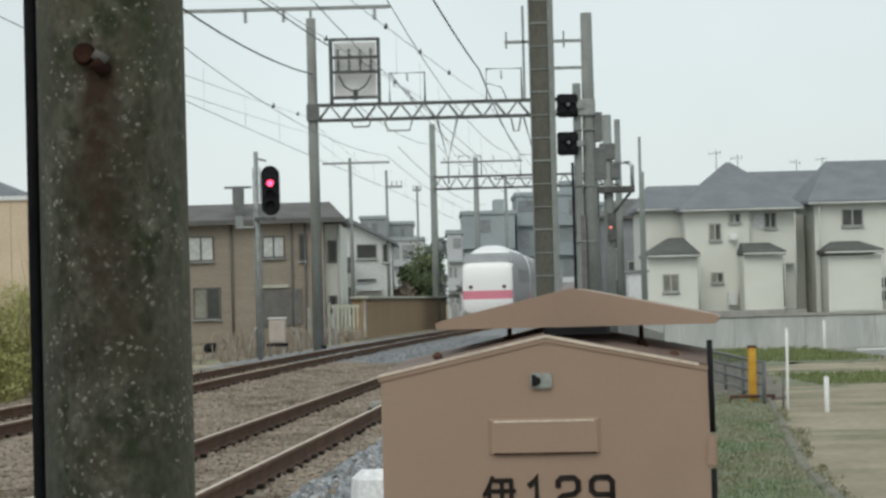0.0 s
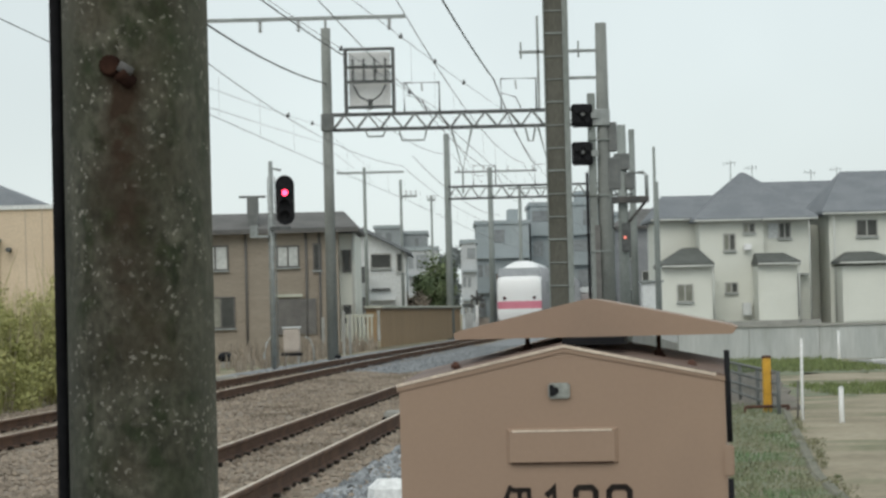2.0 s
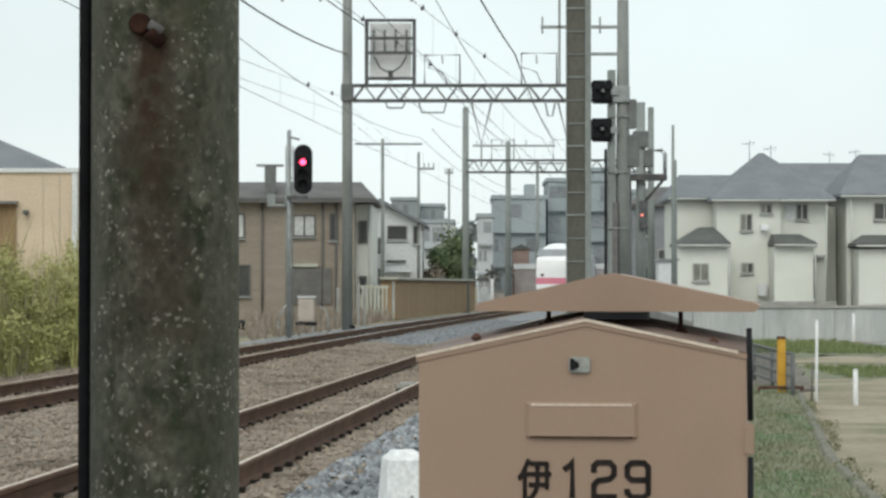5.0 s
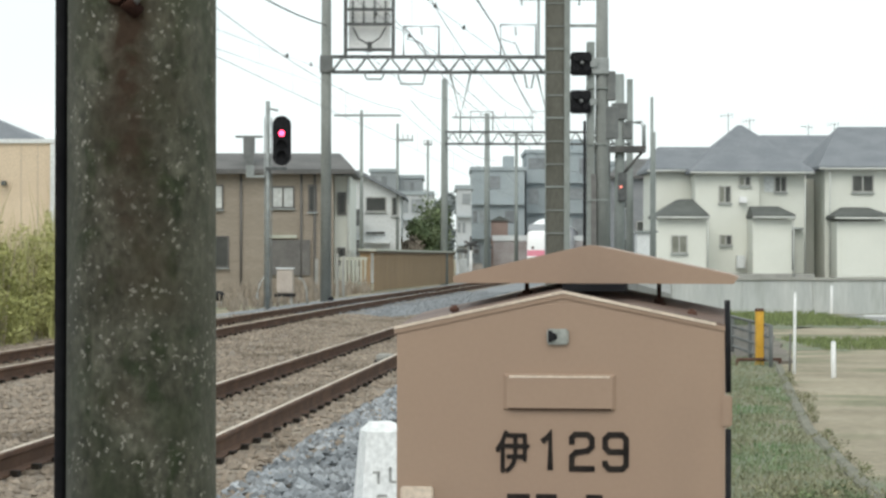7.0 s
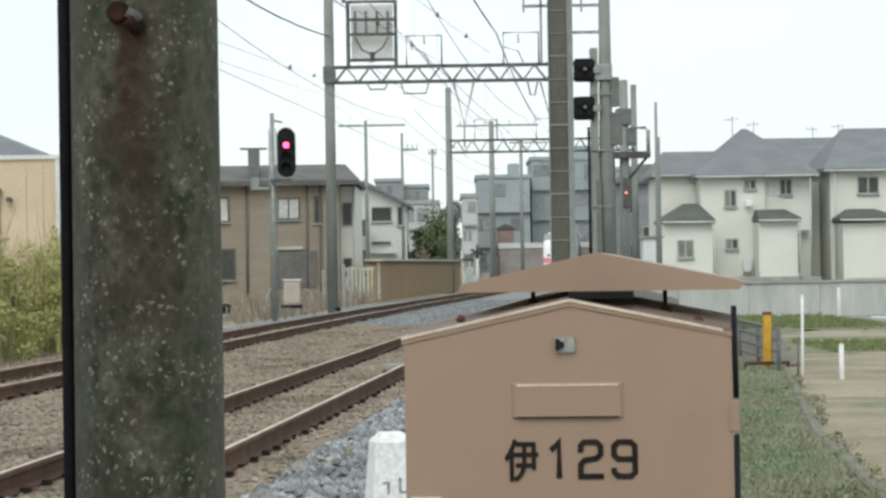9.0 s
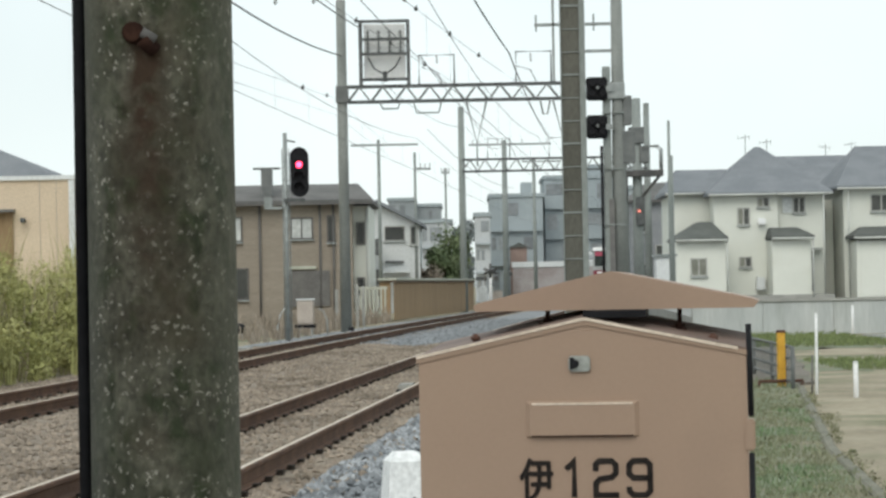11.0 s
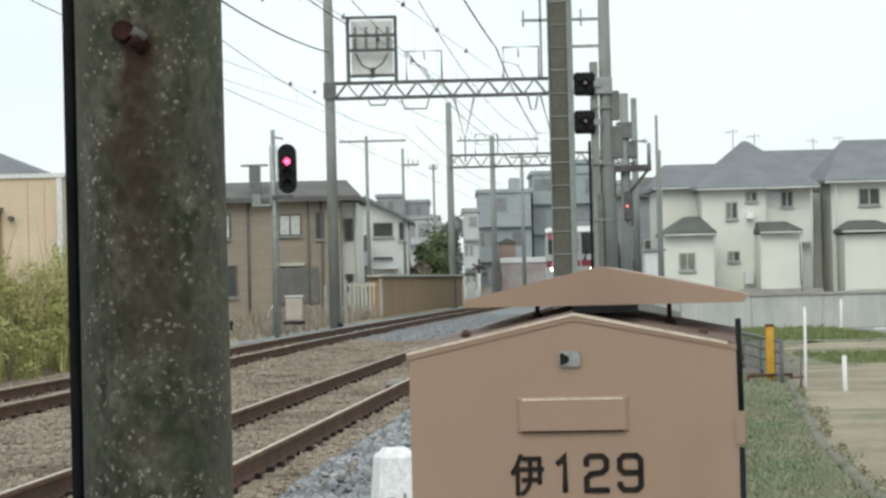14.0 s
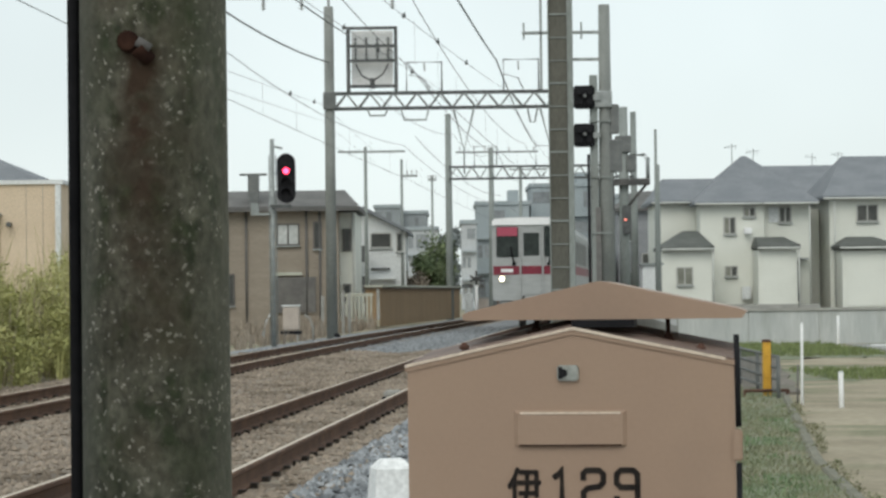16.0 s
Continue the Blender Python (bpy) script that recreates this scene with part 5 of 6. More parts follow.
    wall_block(b, 20.5, 31.0, 134.2, 143.5, 0.4, 6.4, c)
    wall_block(b, 20.75, 23.55, 131.6, 134.15, 0.4, 3.5, c)
    bm = B()
    roof(bm, 20.1, 31.4, 133.7, 144, 6.5, 21.9, 30.0, 138.6, 139.0, 8.85)
    part("roof", bm, M["roof"], b)
    bm = B()
    roof(bm, 20.55, 23.65, 131.2, 134.18, 3.80, 21.3, 22.7, 133.4, 134.15, 4.28)
    part("roof", bm, M["roof_dark"], b, "small dark grey porch roof")
    gutter(b, 20.1, 31.4, 133.65, 6.35, 20.7)
    gutter(b, 20.55, 23.65, 131.15, 3.66, 23.6)
    window(b, 22.0, 23.05, 134.17, 5.15, 5.98, M["pane"], 1)
    window(b, 25.0, 26.2, 134.17, 5.1, 6.0)
    window(b, 23.97, 24.43, 134.17, 1.75, 2.3, M["pane"], 0, M["white"], False)
    window(b, 23.97, 24.43, 134.17, 1.05, 1.6, M["pane"], 0, M["white"], False)
    bm = B()
    span(bm, 20.95, 23.3, 131.560, 131.595, 0.6, 3.30)
    door = part("garage_door", bm, M["cream"], b, "off-white panelled garage door")
    for i in range(9):
        bm = B()
        span(bm, 20.95, 23.3, 131.552, 131.559, 0.6 + i * 0.3, 0.885 + i * 0.3)
        part("slat", bm, M["cream"], door)

    k = thing("detached_house", "grey-roofed house half hidden behind the white ones", "house")
    wall_block(k, 18.8, 26.5, 150, 158, 0.4, 6.6, M["cream"])
    bm = B()
    roof(bm, 18.4, 27, 149.5, 158.5, 6.7, 19.4, 25.5, 153.8, 154.2, 9.12)
    part("roof", bm, M["roof"], k)
    for x in (20.0, 22.6):
        window(k, x, x + 0.8, 149.97, 4.8, 5.7)
    antenna(15.85, 139, 8.6, 1.05)
    antenna(17.1, 139.5, 8.3, 1.1)
    antenna(22.5, 154, 9.0, 0.85, "bent old television aerial on a roof")
    antenna(24.1, 154, 9.0, 0.95)


def brown_house():
    t = thing("detached_house", "taupe two-storey house with a grey roof behind the signal", "house")
    wall_block(t, -17.5, -4.92, 112, 121, 0, 5.45, M["taupe"])
    wall_block(t, -4.915, -4.20, 113.2, 121, 0, 5.25, M["cream"], "off-white end wall")
    bm = B()
    roof(bm, -17.9, -3.98, 111.5, 121.5, 5.5, -17.0, -4.75, 115.2, 117.5, 6.35)
    part("roof", bm, M["roof_brown"], t)
    window(t, -4.72, -4.45, 113.17, 3.55, 4.45, M["pane"], 0, M["roof_brown"], False)
    window(t, -4.72, -4.48, 113.17, 1.25, 1.95, M["pane"], 0, M["roof_brown"], False)
    bm = B()
    rod(bm, (-4.30, 113.1, 0), (-4.30, 113.1, 5.2), 0.045, seg=8)
    part("downpipe", bm, M["gutter"], t)
    bm = B()
    span(bm, -17.9, -3.98, 111.4, 111.5, 5.28, 5.42)
    part("fascia", bm, M["roof_brown"], t)
    bm = B()
    span(bm, -8.98, -8.50, 112.3, 112.9, 5.4, 6.95)
    chim = part("chimney", bm, M["gear"], t, "grey chimney box")
    bm = B()
    span(bm, -9.35, -8.15, 112.35, 112.85, 6.95, 7.03)
    part("chimney_cap", bm, M["gear"], chim)
    window(t, -7.62, -6.72, 111.97, 3.82, 4.68, M["pane_bright"], 1, M["roof_brown"])
    window(t, -10.95, -9.9, 111.97, 3.75, 4.75, M["pane_bright"], 1, M["roof_brown"])
    window(t, -13.2, -12.2, 111.97, 3.75, 4.75, M["pane_bright"], 1, M["roof_brown"])
    window(t, -5.98, -5.72, 111.97, 3.65, 4.75, M["pane"], 0, M["roof_brown"])
    window(t, -10.75, -9.65, 111.97, 1.15, 2.45, None, 1, M["roof_brown"])
    bm = B()
    span(bm, -7.72, -5.95, 111.930, 111.965, 0.75, 2.34)
    door = part("shutter", bm, M["shutter"], t, "closed brown-grey roller shutter")
    for i in range(12):
        bm = B()
        span(bm, -7.72, -5.95, 111.88, 111.928, 0.75 + i * 0.13, 0.87 + i * 0.13)
        part("slat", bm, M["shutter"], door)
    bm = B()
    span(bm, -7.74, -6.55, 111.84, 111.965, 2.42, 2.56)
    part("shutter_box", bm, M["picket"], t, "pale shutter box over the opening")
    for x in (-9.05, -6.35, -5.75):
        bm = B()
        rod(bm, (x, 111.9, 0), (x, 111.9, 5.3), 0.05, seg=8)
        part("downpipe", bm, M["roof_brown"], t)

    w = thing("detached_house", "white gabled house with a dark upper window", "house")
    bm = B()
    plate(bm, [(-6.2, 0), (-2.55, 0), (-2.55, 5.25), (-5.05, 6.55), (-6.2, 5.95)], 150, 160)
    part("wall", bm, M["pale_wall"], w)
    bm = B()
    plate(bm, [(-5.05, 6.58), (-2.2, 5.08), (-2.2, 5.26), (-5.05, 6.80), (-6.4, 6.10), (-6.4, 5.92)], 149.4, 160.4)
    part("roof", bm, M["roof"], w)
    window(w, -4.6, -3.45, 149.97, 4.35, 5.15, M["pane"], 0)
    window(w, -3.05, -2.72, 149.97, 4.1, 5.15, M["pane"], 0)
    bm = B()
    span(bm, -4.7, -3.2, 149.2, 149.97, 2.4, 2.55)
    span(bm, -4.9, -3.0, 148.9, 149.2, 1.9, 2.05)
    part("awning", bm, M["pale_wall"], w, "pale blue-grey awning")
    bm = B()
    span(bm, -6.1, -4.75, 147.5, 149, 3.45, 4.4)
    span(bm, -5.9, -4.95, 147.4, 149, 1.0, 2.6)
    part("balcony", bm, M["dark_steel"], w, "dark balcony with clutter")
    # shade line on the wall, put in as a dark strip
    bm = B()
    span(bm, -4.62, -3.50, 149.75, 149.97, 2.97, 3.10)
    part("ledge", bm, M["dark_steel"], w, "dark strip standing for a shade line on the wall")


def beige_house():
    t = thing("detached_house", "plain beige rendered building behind tall weeds", "house")
    wall_block(t, -26, -13.95, 90, 100, 0, 5.65, M["beige_wall"])
    bm = B()
    span(bm, -26.1, -13.85, 89.9, 100.1, 5.65, 5.8)
    part("parapet", bm, M["pale_wall"], t, "pale parapet cap")
    bm = B()
    rod(bm, (-15.78, 89.98, 4.2), (-15.78, 89.6, 4.2), 0.09, seg=10)
    part("lamp", bm, M["dark_steel"], t)
    # shade of a wall recess, painted as a darker panel on the wall
    bm = B()
    span(bm, -17.6, -16.16, 89.90, 89.98, 0.0, 4.50)
    part("recessed_panel", bm, M["timber"], t, "ochre panel standing for the shade in a recess")
    bm = B()
    span(bm, -17.7, -16.08, 89.55, 89.98, 4.50, 4.60)
    part("canopy", bm, M["shutter"], t, "thin dark canopy")
    for x in (-15.2, -14.6):
        bm = B()
        span(bm, x, x + 0.012, 89.985, 89.995, 0.2, 5.6)
        part("joint", bm, M["concrete"], t)
    bm = B()
    span(bm, -14.12, -13.93, 89.80, 89.985, 0, 5.62)
    part("corner_post", bm, M["pale_wall"], t, "pale corner post")
    k = thing("detached_house", "house with a dark hipped roof behind the beige one", "house")
    wall_block(k, -34, -18.0, 108, 118, 0, 6.6, M["pale_wall"])
    bm = B()
    roof(bm, -34.6, -16.9, 107.4, 118.6, 6.35, -25.5, -24.5, 112.5, 113.5, 9.6)
    part("roof", bm, M["roof"], k)


def apartment(x0, x1, y, h, floors, cols, wall_m, label, z0=0.0):
    t = thing("apartment_building", label, "apartment building", group="far grey buildings")
    bm = B()
    span(bm, x0, x1, y, y + 12, 0, h)
    part("wall", bm, wall_m, t)
    bm = B()
    span(bm, x0 - 0.15, x1 + 0.15, y - 0.15, y + 12.15, h, h + 0.35)
    part("parapet", bm, M["grey_wall"], t)
    fh = h / floors
    cw = (x1 - x0) / cols
    rng = random.Random(int(abs(x0) * 100 + y))
    for f in range(floors):
        bm = B()
        span(bm, x0, x1, y - 0.5, y - 0.02, f * fh + 0.02, f * fh + 0.16)
        part("balcony", bm, M["grey_wall"], t)
        c = 0.0
        while c < cols - 0.6:
            w = rng.choice((0.5, 0.8, 1.3))
            if rng.random() < 0.72 and c + w < cols:
                a, tall = x0 + (c + 0.12) * cw, rng.choice((0.36, 0.52))
                bm = B()
                span(bm, a, a + cw * w * 0.85, y - 0.05, y + 0.03, f * fh + fh * (0.84 - tall), f * fh + fh * 0.84)
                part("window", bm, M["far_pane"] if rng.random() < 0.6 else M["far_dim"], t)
            c += w + rng.choice((0.15, 0.4))
    if x1 - x0 > 4:
        bm = B()
        a = x0 + (x1 - x0) * 0.62
        span(bm, a, a + (x1 - x0) * 0.2, y + 3, y + 8, h + 0.3, h + 1.5)
        part("roof_house", bm, M["grey_wall"], t)
    return t


def far_town():
    apartment(2.7, 7.7, 236, 9.8, 3, 5, M["grey_wall"], "grey three-storey flats beyond the curve of the line")
    apartment(8.0, 15.4, 240, 11.6, 4, 5, M["grey_wall"], "grey four-storey flats behind the masts")
    apartment(15.6, 22.5, 232, 10.2, 4, 4, M["grey_wall"], "grey flats behind the white houses")
    rng = np.random.default_rng(9)
    n = 170
    cx = rng.uniform(-2.6, 0.9, n)
    cz = rng.uniform(0.15, 1.0, n) * (7.6 + 0.6 * np.sin(cx * 2.1))
    # the trees' haze is in their leaf colour
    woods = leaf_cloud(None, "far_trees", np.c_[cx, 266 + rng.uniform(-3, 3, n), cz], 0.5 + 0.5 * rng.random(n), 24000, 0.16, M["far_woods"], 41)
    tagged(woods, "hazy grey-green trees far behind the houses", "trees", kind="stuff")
    # farthest blocks: haze painted in by blue-grey and pale walls
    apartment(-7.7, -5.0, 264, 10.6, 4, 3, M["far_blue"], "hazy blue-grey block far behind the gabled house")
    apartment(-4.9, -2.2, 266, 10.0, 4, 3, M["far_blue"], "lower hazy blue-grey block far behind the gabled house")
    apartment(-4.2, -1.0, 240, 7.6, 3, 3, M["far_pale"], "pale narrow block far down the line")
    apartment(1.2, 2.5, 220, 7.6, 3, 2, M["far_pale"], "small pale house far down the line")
    d = thing("detached_house", "dark grey house wall behind the signal mast", "house")
    dark = surface("dark_grey_siding", (0.22, 0.228, 0.24), (0.265, 0.273, 0.285), 0.85, scale=0.6, fine=12, bump=0.15, stretch=(0.4, 0.4, 3))
    wall_block(d, 11.3, 16.5, 166, 176, 0, 7.0, dark)
    bm = B()
    roof(bm, 11.0, 16.9, 165.5, 176.5, 7.0, 12.6, 15.2, 170, 172, 8.3)
    part("roof", bm, M["roof_brown"], d)
    for a, z in ((12.9, 3.0), (11.7, 4.9), (13.6, 4.9), (11.6, 1.8)):
        window(d, a, a + 0.7, 165.97, z, z + 0.95, M["pane"], 0)
    s = thing("storage_shed", "small pale storage shed below the dark house", "shed", pose(9.6, 118, 0))
    bm = B()
    span(bm, -0.45, 0.45, 0, 1.2, 0, 2.75)
    bevel(bm, 0.03, 1)
    part("body", bm, M["pale_wall"], s)
    bm = B()
    span(bm, -0.55, 0.55, -0.15, 1.3, 2.75, 2.85)
    part("lid", bm, M["steel"], s)
    # level crossing posts far down the line
    for x, y, h in ((2.1, 178, 2.4), (3.3, 181, 2.2), (1.2, 176, 1.9)):
        p = thing("crossing_post", "dark and pale striped level-crossing post", "crossing post", pose(x, y, 0), "posts at the level crossing")
        for i in range(5):
            bm = B()
            span(bm, -0.07, 0.07, -0.07, 0.07, h * i / 5, h * (i + 1) / 5)
            part("band", bm, M["dark_steel"] if i % 2 else M["concrete"], p)
        bm = B()
        span(bm, -0.28, 0.28, -0.2, 0.2, h, h + 0.25)
        part("head", bm, M["dark_steel"], p)
    # gear at the level crossing
    g = thing("crossing_box", "pale control box with a dark cap at the level crossing", "control box", pose(2.12, 158, 0, 0, 0, 8))
    bm = B()
    span(bm, -0.36, 0.36, -0.3, 0.3, -0.1, 1.15)
    bevel(bm, 0.04, 2)
    part("body", bm, M["relay"], g)
    bm = B()
    span(bm, -0.40, 0.40, -0.34, 0.34, 1.15, 1.24)
    part("cap", bm, M["concrete"], g)
    q = thing("crossing_signal", "white level-crossing post with a dark cross and lamps", "crossing signal", pose(1.75, 157, 0))
    bm = B()
    rod(bm, (0, 0, -0.1), (0, 0, 2.0), 0.09, seg=12)
    part("post", bm, M["white"], q)
    bm = B()
    rod(bm, (0.0, 0, 2.0), (0.0, 0, 2.9), 0.07, seg=10)
    part("upper_post", bm, M["under"], q)
    for tilt in (-1, 1):
        bm = B()
        rod(bm, (-0.42, -0.08, 2.42 - 0.16 * tilt), (0.42, -0.08, 2.42 + 0.16 * tilt), 0.065, seg=8)
        part("cross_arm", bm, M["under"], q, "dark warning cross arm")
    for x in (-0.34, 0.34):
        bm = B()
        rod(bm, (x, -0.22, 1.95), (x, 0.02, 1.95), 0.15, seg=14)
        part("lamp", bm, M["under"], q, "dark unlit warning lamp")
    z = thing("barrier_machine", "pale barrier machine with a raised pole stub", "barrier machine", pose(1.28, 160, 0))
    bm = B()
    span(bm, -0.25, 0.25, -0.25, 0.25, -0.1, 1.5)
    bevel(bm, 0.05, 2)
    part("body", bm, M["pale_wall"], z)
    bm = B()
    rod(bm, (0.1, 0, 1.3), (0.25, 0, 2.7), 0.05, seg=8)
    part("pole", bm, M["concrete"], z)
    h = thing("hut", "small faded red-brown hut behind the boundary wall", "hut", pose(5.2, 229.5, 0))
    bm = B()
    span(bm, -0.75, 0.75, 0, 3, 0, 5.0)
    part("wall", bm, M["hut"], h)
    bm = B()
    plate(bm, [(-0.95, 4.95), (0.95, 4.95), (0, 5.4)], -0.2, 3.2)
    part("roof", bm, M["roof_dark"], h)
    lw = thing("boundary_wall", "long rose-grey wall with pale coping beyond the curve of the line", "wall")
    bm = B()
    span(bm, 4.6, 16.0, 228, 228.4, 0, 3.1)
    part("wall", bm, M["rose_wall"], lw)
    bm = B()
    span(bm, 4.5, 16.1, 227.9, 228.5, 3.1, 3.6)
    part("coping", bm, M["pale_wall"], lw)


# ---- beside the line ----
def slab(name, pts, z, material, label, category, th=0.3, ragged=0.0):
    bm = B()
    if ragged:
        rng, out = random.Random(len(label)), []
        for (px, py), (qx, qy) in zip(pts, pts[1:] + pts[:1]):
            for k in range(10):
                u = k / 10
                out.append((px + (qx - px) * u + rng.uniform(-1, 1) * ragged * 0.4, py + (qy - py) * u + rng.uniform(-1, 1) * ragged))
        pts = out
    a = [bm.verts.new((x, y, z)) for x, y in pts]
    b = [bm.verts.new((x, y, z - th)) for x, y in pts]
    bm.faces.new(a)
    bm.faces.new(b[::-1])
    n = len(pts)
    for i in range(n):
        bm.faces.new((a[i], b[i], b[(i + 1) % n], a[(i + 1) % n]))
    return tagged(part(name, bm, material, None), label, category, kind="structure")


def terrace():
    slab("terrace", [(6.6, 71.6), (70, 71.6), (70, 230), (10.6, 230), (9.2, 130)], 0.50, M["asphalt"], "paved terrace on which the white houses stand", "terrace", 0.9)
    t = thing("retaining_wall", "pale grey concrete retaining wall below the houses", "retaining wall", kind="structure")
    streak = surface("streaked_pale_concrete", (0.40, 0.42, 0.415), (0.47, 0.49, 0.48), 0.9, scale=1.2, fine=9, bump=0.1, c=(0.34, 0.355, 0.34), c_scale=0.9, c_at=0.56, stretch=(1.5, 1, 0.25), piece=0.06, grain=0.1)
    for i in range(17):
        bm = B()
        x = 6.5 + i * 2.0
        span(bm, x + 0.005, x + 1.995, 71.0, 71.3, -0.2, 0.93)
        bevel(bm, 0.015, 1)
        part("panel", bm, streak, t)
    bm = B()
    span(bm, 6.5, 40.5, 71.02, 71.32, -0.2, 0.9)
    span(bm, 6.45, 40.5, 70.95, 71.35, 0.93, 1.0)
    part("coping", bm, M["concrete"], t)


def right_field():
    slab("grass_strip", [(6.4, 56), (10.2, 57), (10.6, 69.5), (7.4, 70.8)], -0.010, M["verge"], "short green grass strip below the retaining wall", "grass strip", 0.3, 1.1)
    slab("grass_strip", [(5.5, 42.5), (10.5, 42.5), (11.0, 47.5), (6.0, 49)], -0.012, M["verge"], "short green grass strip beside the path", "grass strip", 0.3, 0.9)
    slab("verge", [(1.6, 13), (2.55, 14), (3.25, 22.5), (4.85, 36), (5.2, 40), (3.4, 44), (2.3, 30)], 0.014, M["verge"], "patchy green verge between track and kerb", "verge")
    slab("verge", [(2.76, 13.4), (4.6, 13.4), (4.4, 16.6), (3.6, 17.6), (2.98, 17.4)], 0.009, M["verge"], "muddy green near corner of the field", "verge", 0.2, 0.25)
    slab("road", [(10.6, 50.5), (40, 50.5), (40, 68.5), (10.9, 68.5)], 0.016, M["asphalt"], "worn pale asphalt lane", "road")
    slab("lane_kerb", [(11.2, 66.2), (30, 66.2), (30, 66.5), (11.2, 66.5)], 0.05, M["white"], "low white-painted kerb of the lane", "kerb", 0.1)
    for pts, lab in (([(4.86, 36.3), (3.30, 22.6), (2.72, 15.0)], "grey concrete kerb along the verge"),):
        bm = B()
        for a, b in zip(pts, pts[1:]):
            v = Vector((b[0] - a[0], b[1] - a[1], 0))
            cube(bm, ((a[0] + b[0]) / 2, (a[1] + b[1]) / 2, 0.0), (0.11, v.length + 0.04, 0.08), math.degrees(math.atan2(v.y, v.x)) - 90)
        bevel(bm, 0.02, 1)
        tagged(part("kerb", bm, M["kerb"], None), lab, "kerb", kind="structure")
    slab("gravel_bank", [(3.9, 37.2), (5.25, 37.2), (7.3, 57.0), (5.3, 57.0)], 0.022, M["bank"], "brown-grey stony ground behind the pipe fence", "gravel bank", 0.3, 0.25)
    o = thing("marker_post", "orange-yellow painted square steel post", "marker post", pose(4.56, 36, 0, 0, 0, 6))
    bm = B()
    span(bm, -0.055, 0.055, -0.05, 0.05, -0.1, 0.80)
    bevel(bm, 0.01, 2)
    part("shaft", bm, M["orange"], o)
    bm = B()
    span(bm, -0.06, 0.06, -0.055, 0.055, 0.78, 0.83)
    bevel(bm, 0.01, 2)
    part("cap", bm, M["rust"], o, "rusted cap")
    bm = B()
    rod(bm, (-0.35, -0.1, 0.10), (0.30, -0.08, 0.10), 0.022, seg=8)
    rod(bm, (0.30, -0.08, 0.10), (0.24, -0.08, -0.02), 0.02, seg=8)
    rod(bm, (-0.35, -0.1, 0.10), (-0.35, -0.1, -0.05), 0.02, seg=8)
    part("foot_bar", bm, M["rust"], o, "rusty foot bar")
    for x, y, h, r, dark in ((4.78, 34, 1.08, 0.020, True), (5.16, 33.0, 0.44, 0.033, False), (10.95, 71.0 - 0.6, 0.78, 0.045, False)):
        p = thing("white_post", "slim white-painted boundary post in the field", "boundary post", pose(x, y, 0, random.uniform(-1, 1), random.uniform(-1, 1), 0), "white boundary posts")
        bm = B()
        rod(bm, (0, 0, -0.1), (0, 0, h), r, seg=14)
        bevel(bm, 0.006, 1, 60)
        part("shaft", bm, M["white"], p)
        bm = B()
        rod(bm, (0, 0, h), (0, 0, h + 0.02), r * 1.1, r * 0.7, seg=14)
        part("cap", bm, M["pale_wall"], p)
        if dark:
            bm = B()
            rod(bm, (-0.055, 0.05, -0.1), (-0.05, 0.05, 0.52), 0.014, seg=10)
            part("stake", bm, M["shutter"], p, "dark stake tied beside it")
    # pipe fence running back from the kerb
    f = thing("pipe_fence", "low dark grey steel pipe fence beside the orange post", "fence")
    a, b = Vector((4.62, 35.2, 0)), Vector((4.95, 52, 0))
    for i in range(7):
        p = a.lerp(b, i / 6)
        bm = B()
        rod(bm, (p.x, p.y, -0.1), (p.x, p.y, 0.62), 0.028, seg=8)
        part("post", bm, M["gear"], f)
    for z in (0.12, 0.28, 0.44, 0.60):
        bm = B()
        rod(bm, (a.x, a.y, z), (b.x, b.y, z), 0.022, seg=8)
        part("rail", bm, M["gear"], f)
    bm = B()
    for i in range(60):
        p = a.lerp(b, i / 59)
        span(bm, p.x - 0.006, p.x + 0.006, p.y - 0.006, p.y + 0.006, 0.1, 0.6)
    tagged(part("mesh", bm, M["gear"], f, "grey wire mesh"), kind="stuff")


def left_side():
    # boarded fence along the far track
    t = thing("board_fence", "yellow-brown board fence with a dark cap along the line", "fence")
    bm = B()
    span(bm, 0, 0.50, -0.02, 0.02, 0, 1.72)
    bevel(bm, 0.008, 1)
    bmesh.ops.recalc_face_normals(bm, faces=bm.faces)
    me = bpy.data.meshes.new("board")
    bm.to_mesh(me)
    bm.free()
    me.materials.append(M["timber"])
    corners = [(-3.75, 112.5), (-3.10, 112.5), (0.65, 151.0)]
    for (ax, ay), (bx, by) in zip(corners, corners[1:]):
        v = Vector((bx - ax, by - ay, 0))
        n = max(1, int(v.length / 0.515))
        ang = math.degrees(math.atan2(v.y, v.x))
        for i in range(n):
            ob = new("board", me)
            ob.parent = t
            p = Vector((ax, ay, 0)) + v * (i / n)
            ob.matrix_basis = pose(p.x, p.y, 0.06 + random.uniform(-0.015, 0.015), 0, 0, ang)
        bm = B()
        cube(bm, ((ax + bx) / 2, (ay + by) / 2, 1.80), (v.length + 0.1, 0.22, 0.10), ang)
        part("cap", bm, M["timber_cap"], t, "dark board cap")
        bm = B()
        cube(bm, ((ax + bx) / 2, (ay + by) / 2, 1.90), (v.length + 0.1, 0.30, 0.09), ang)
        part("capping_strip", bm, M["picket"], t, "pale capping strip")
    # the pale fence
    f = thing("picket_fence", "pale weathered slatted fence by the gantry foot", "fence")
    for i in range(8):
        bm = B()
        span(bm, -4.72 + i * 0.175, -4.72 + i * 0.175 + 0.085, 111.0, 111.05, 0.1, 1.58)
        part("slat", bm, M["picket"], f)
    for z in (0.35, 1.45):
        bm = B()
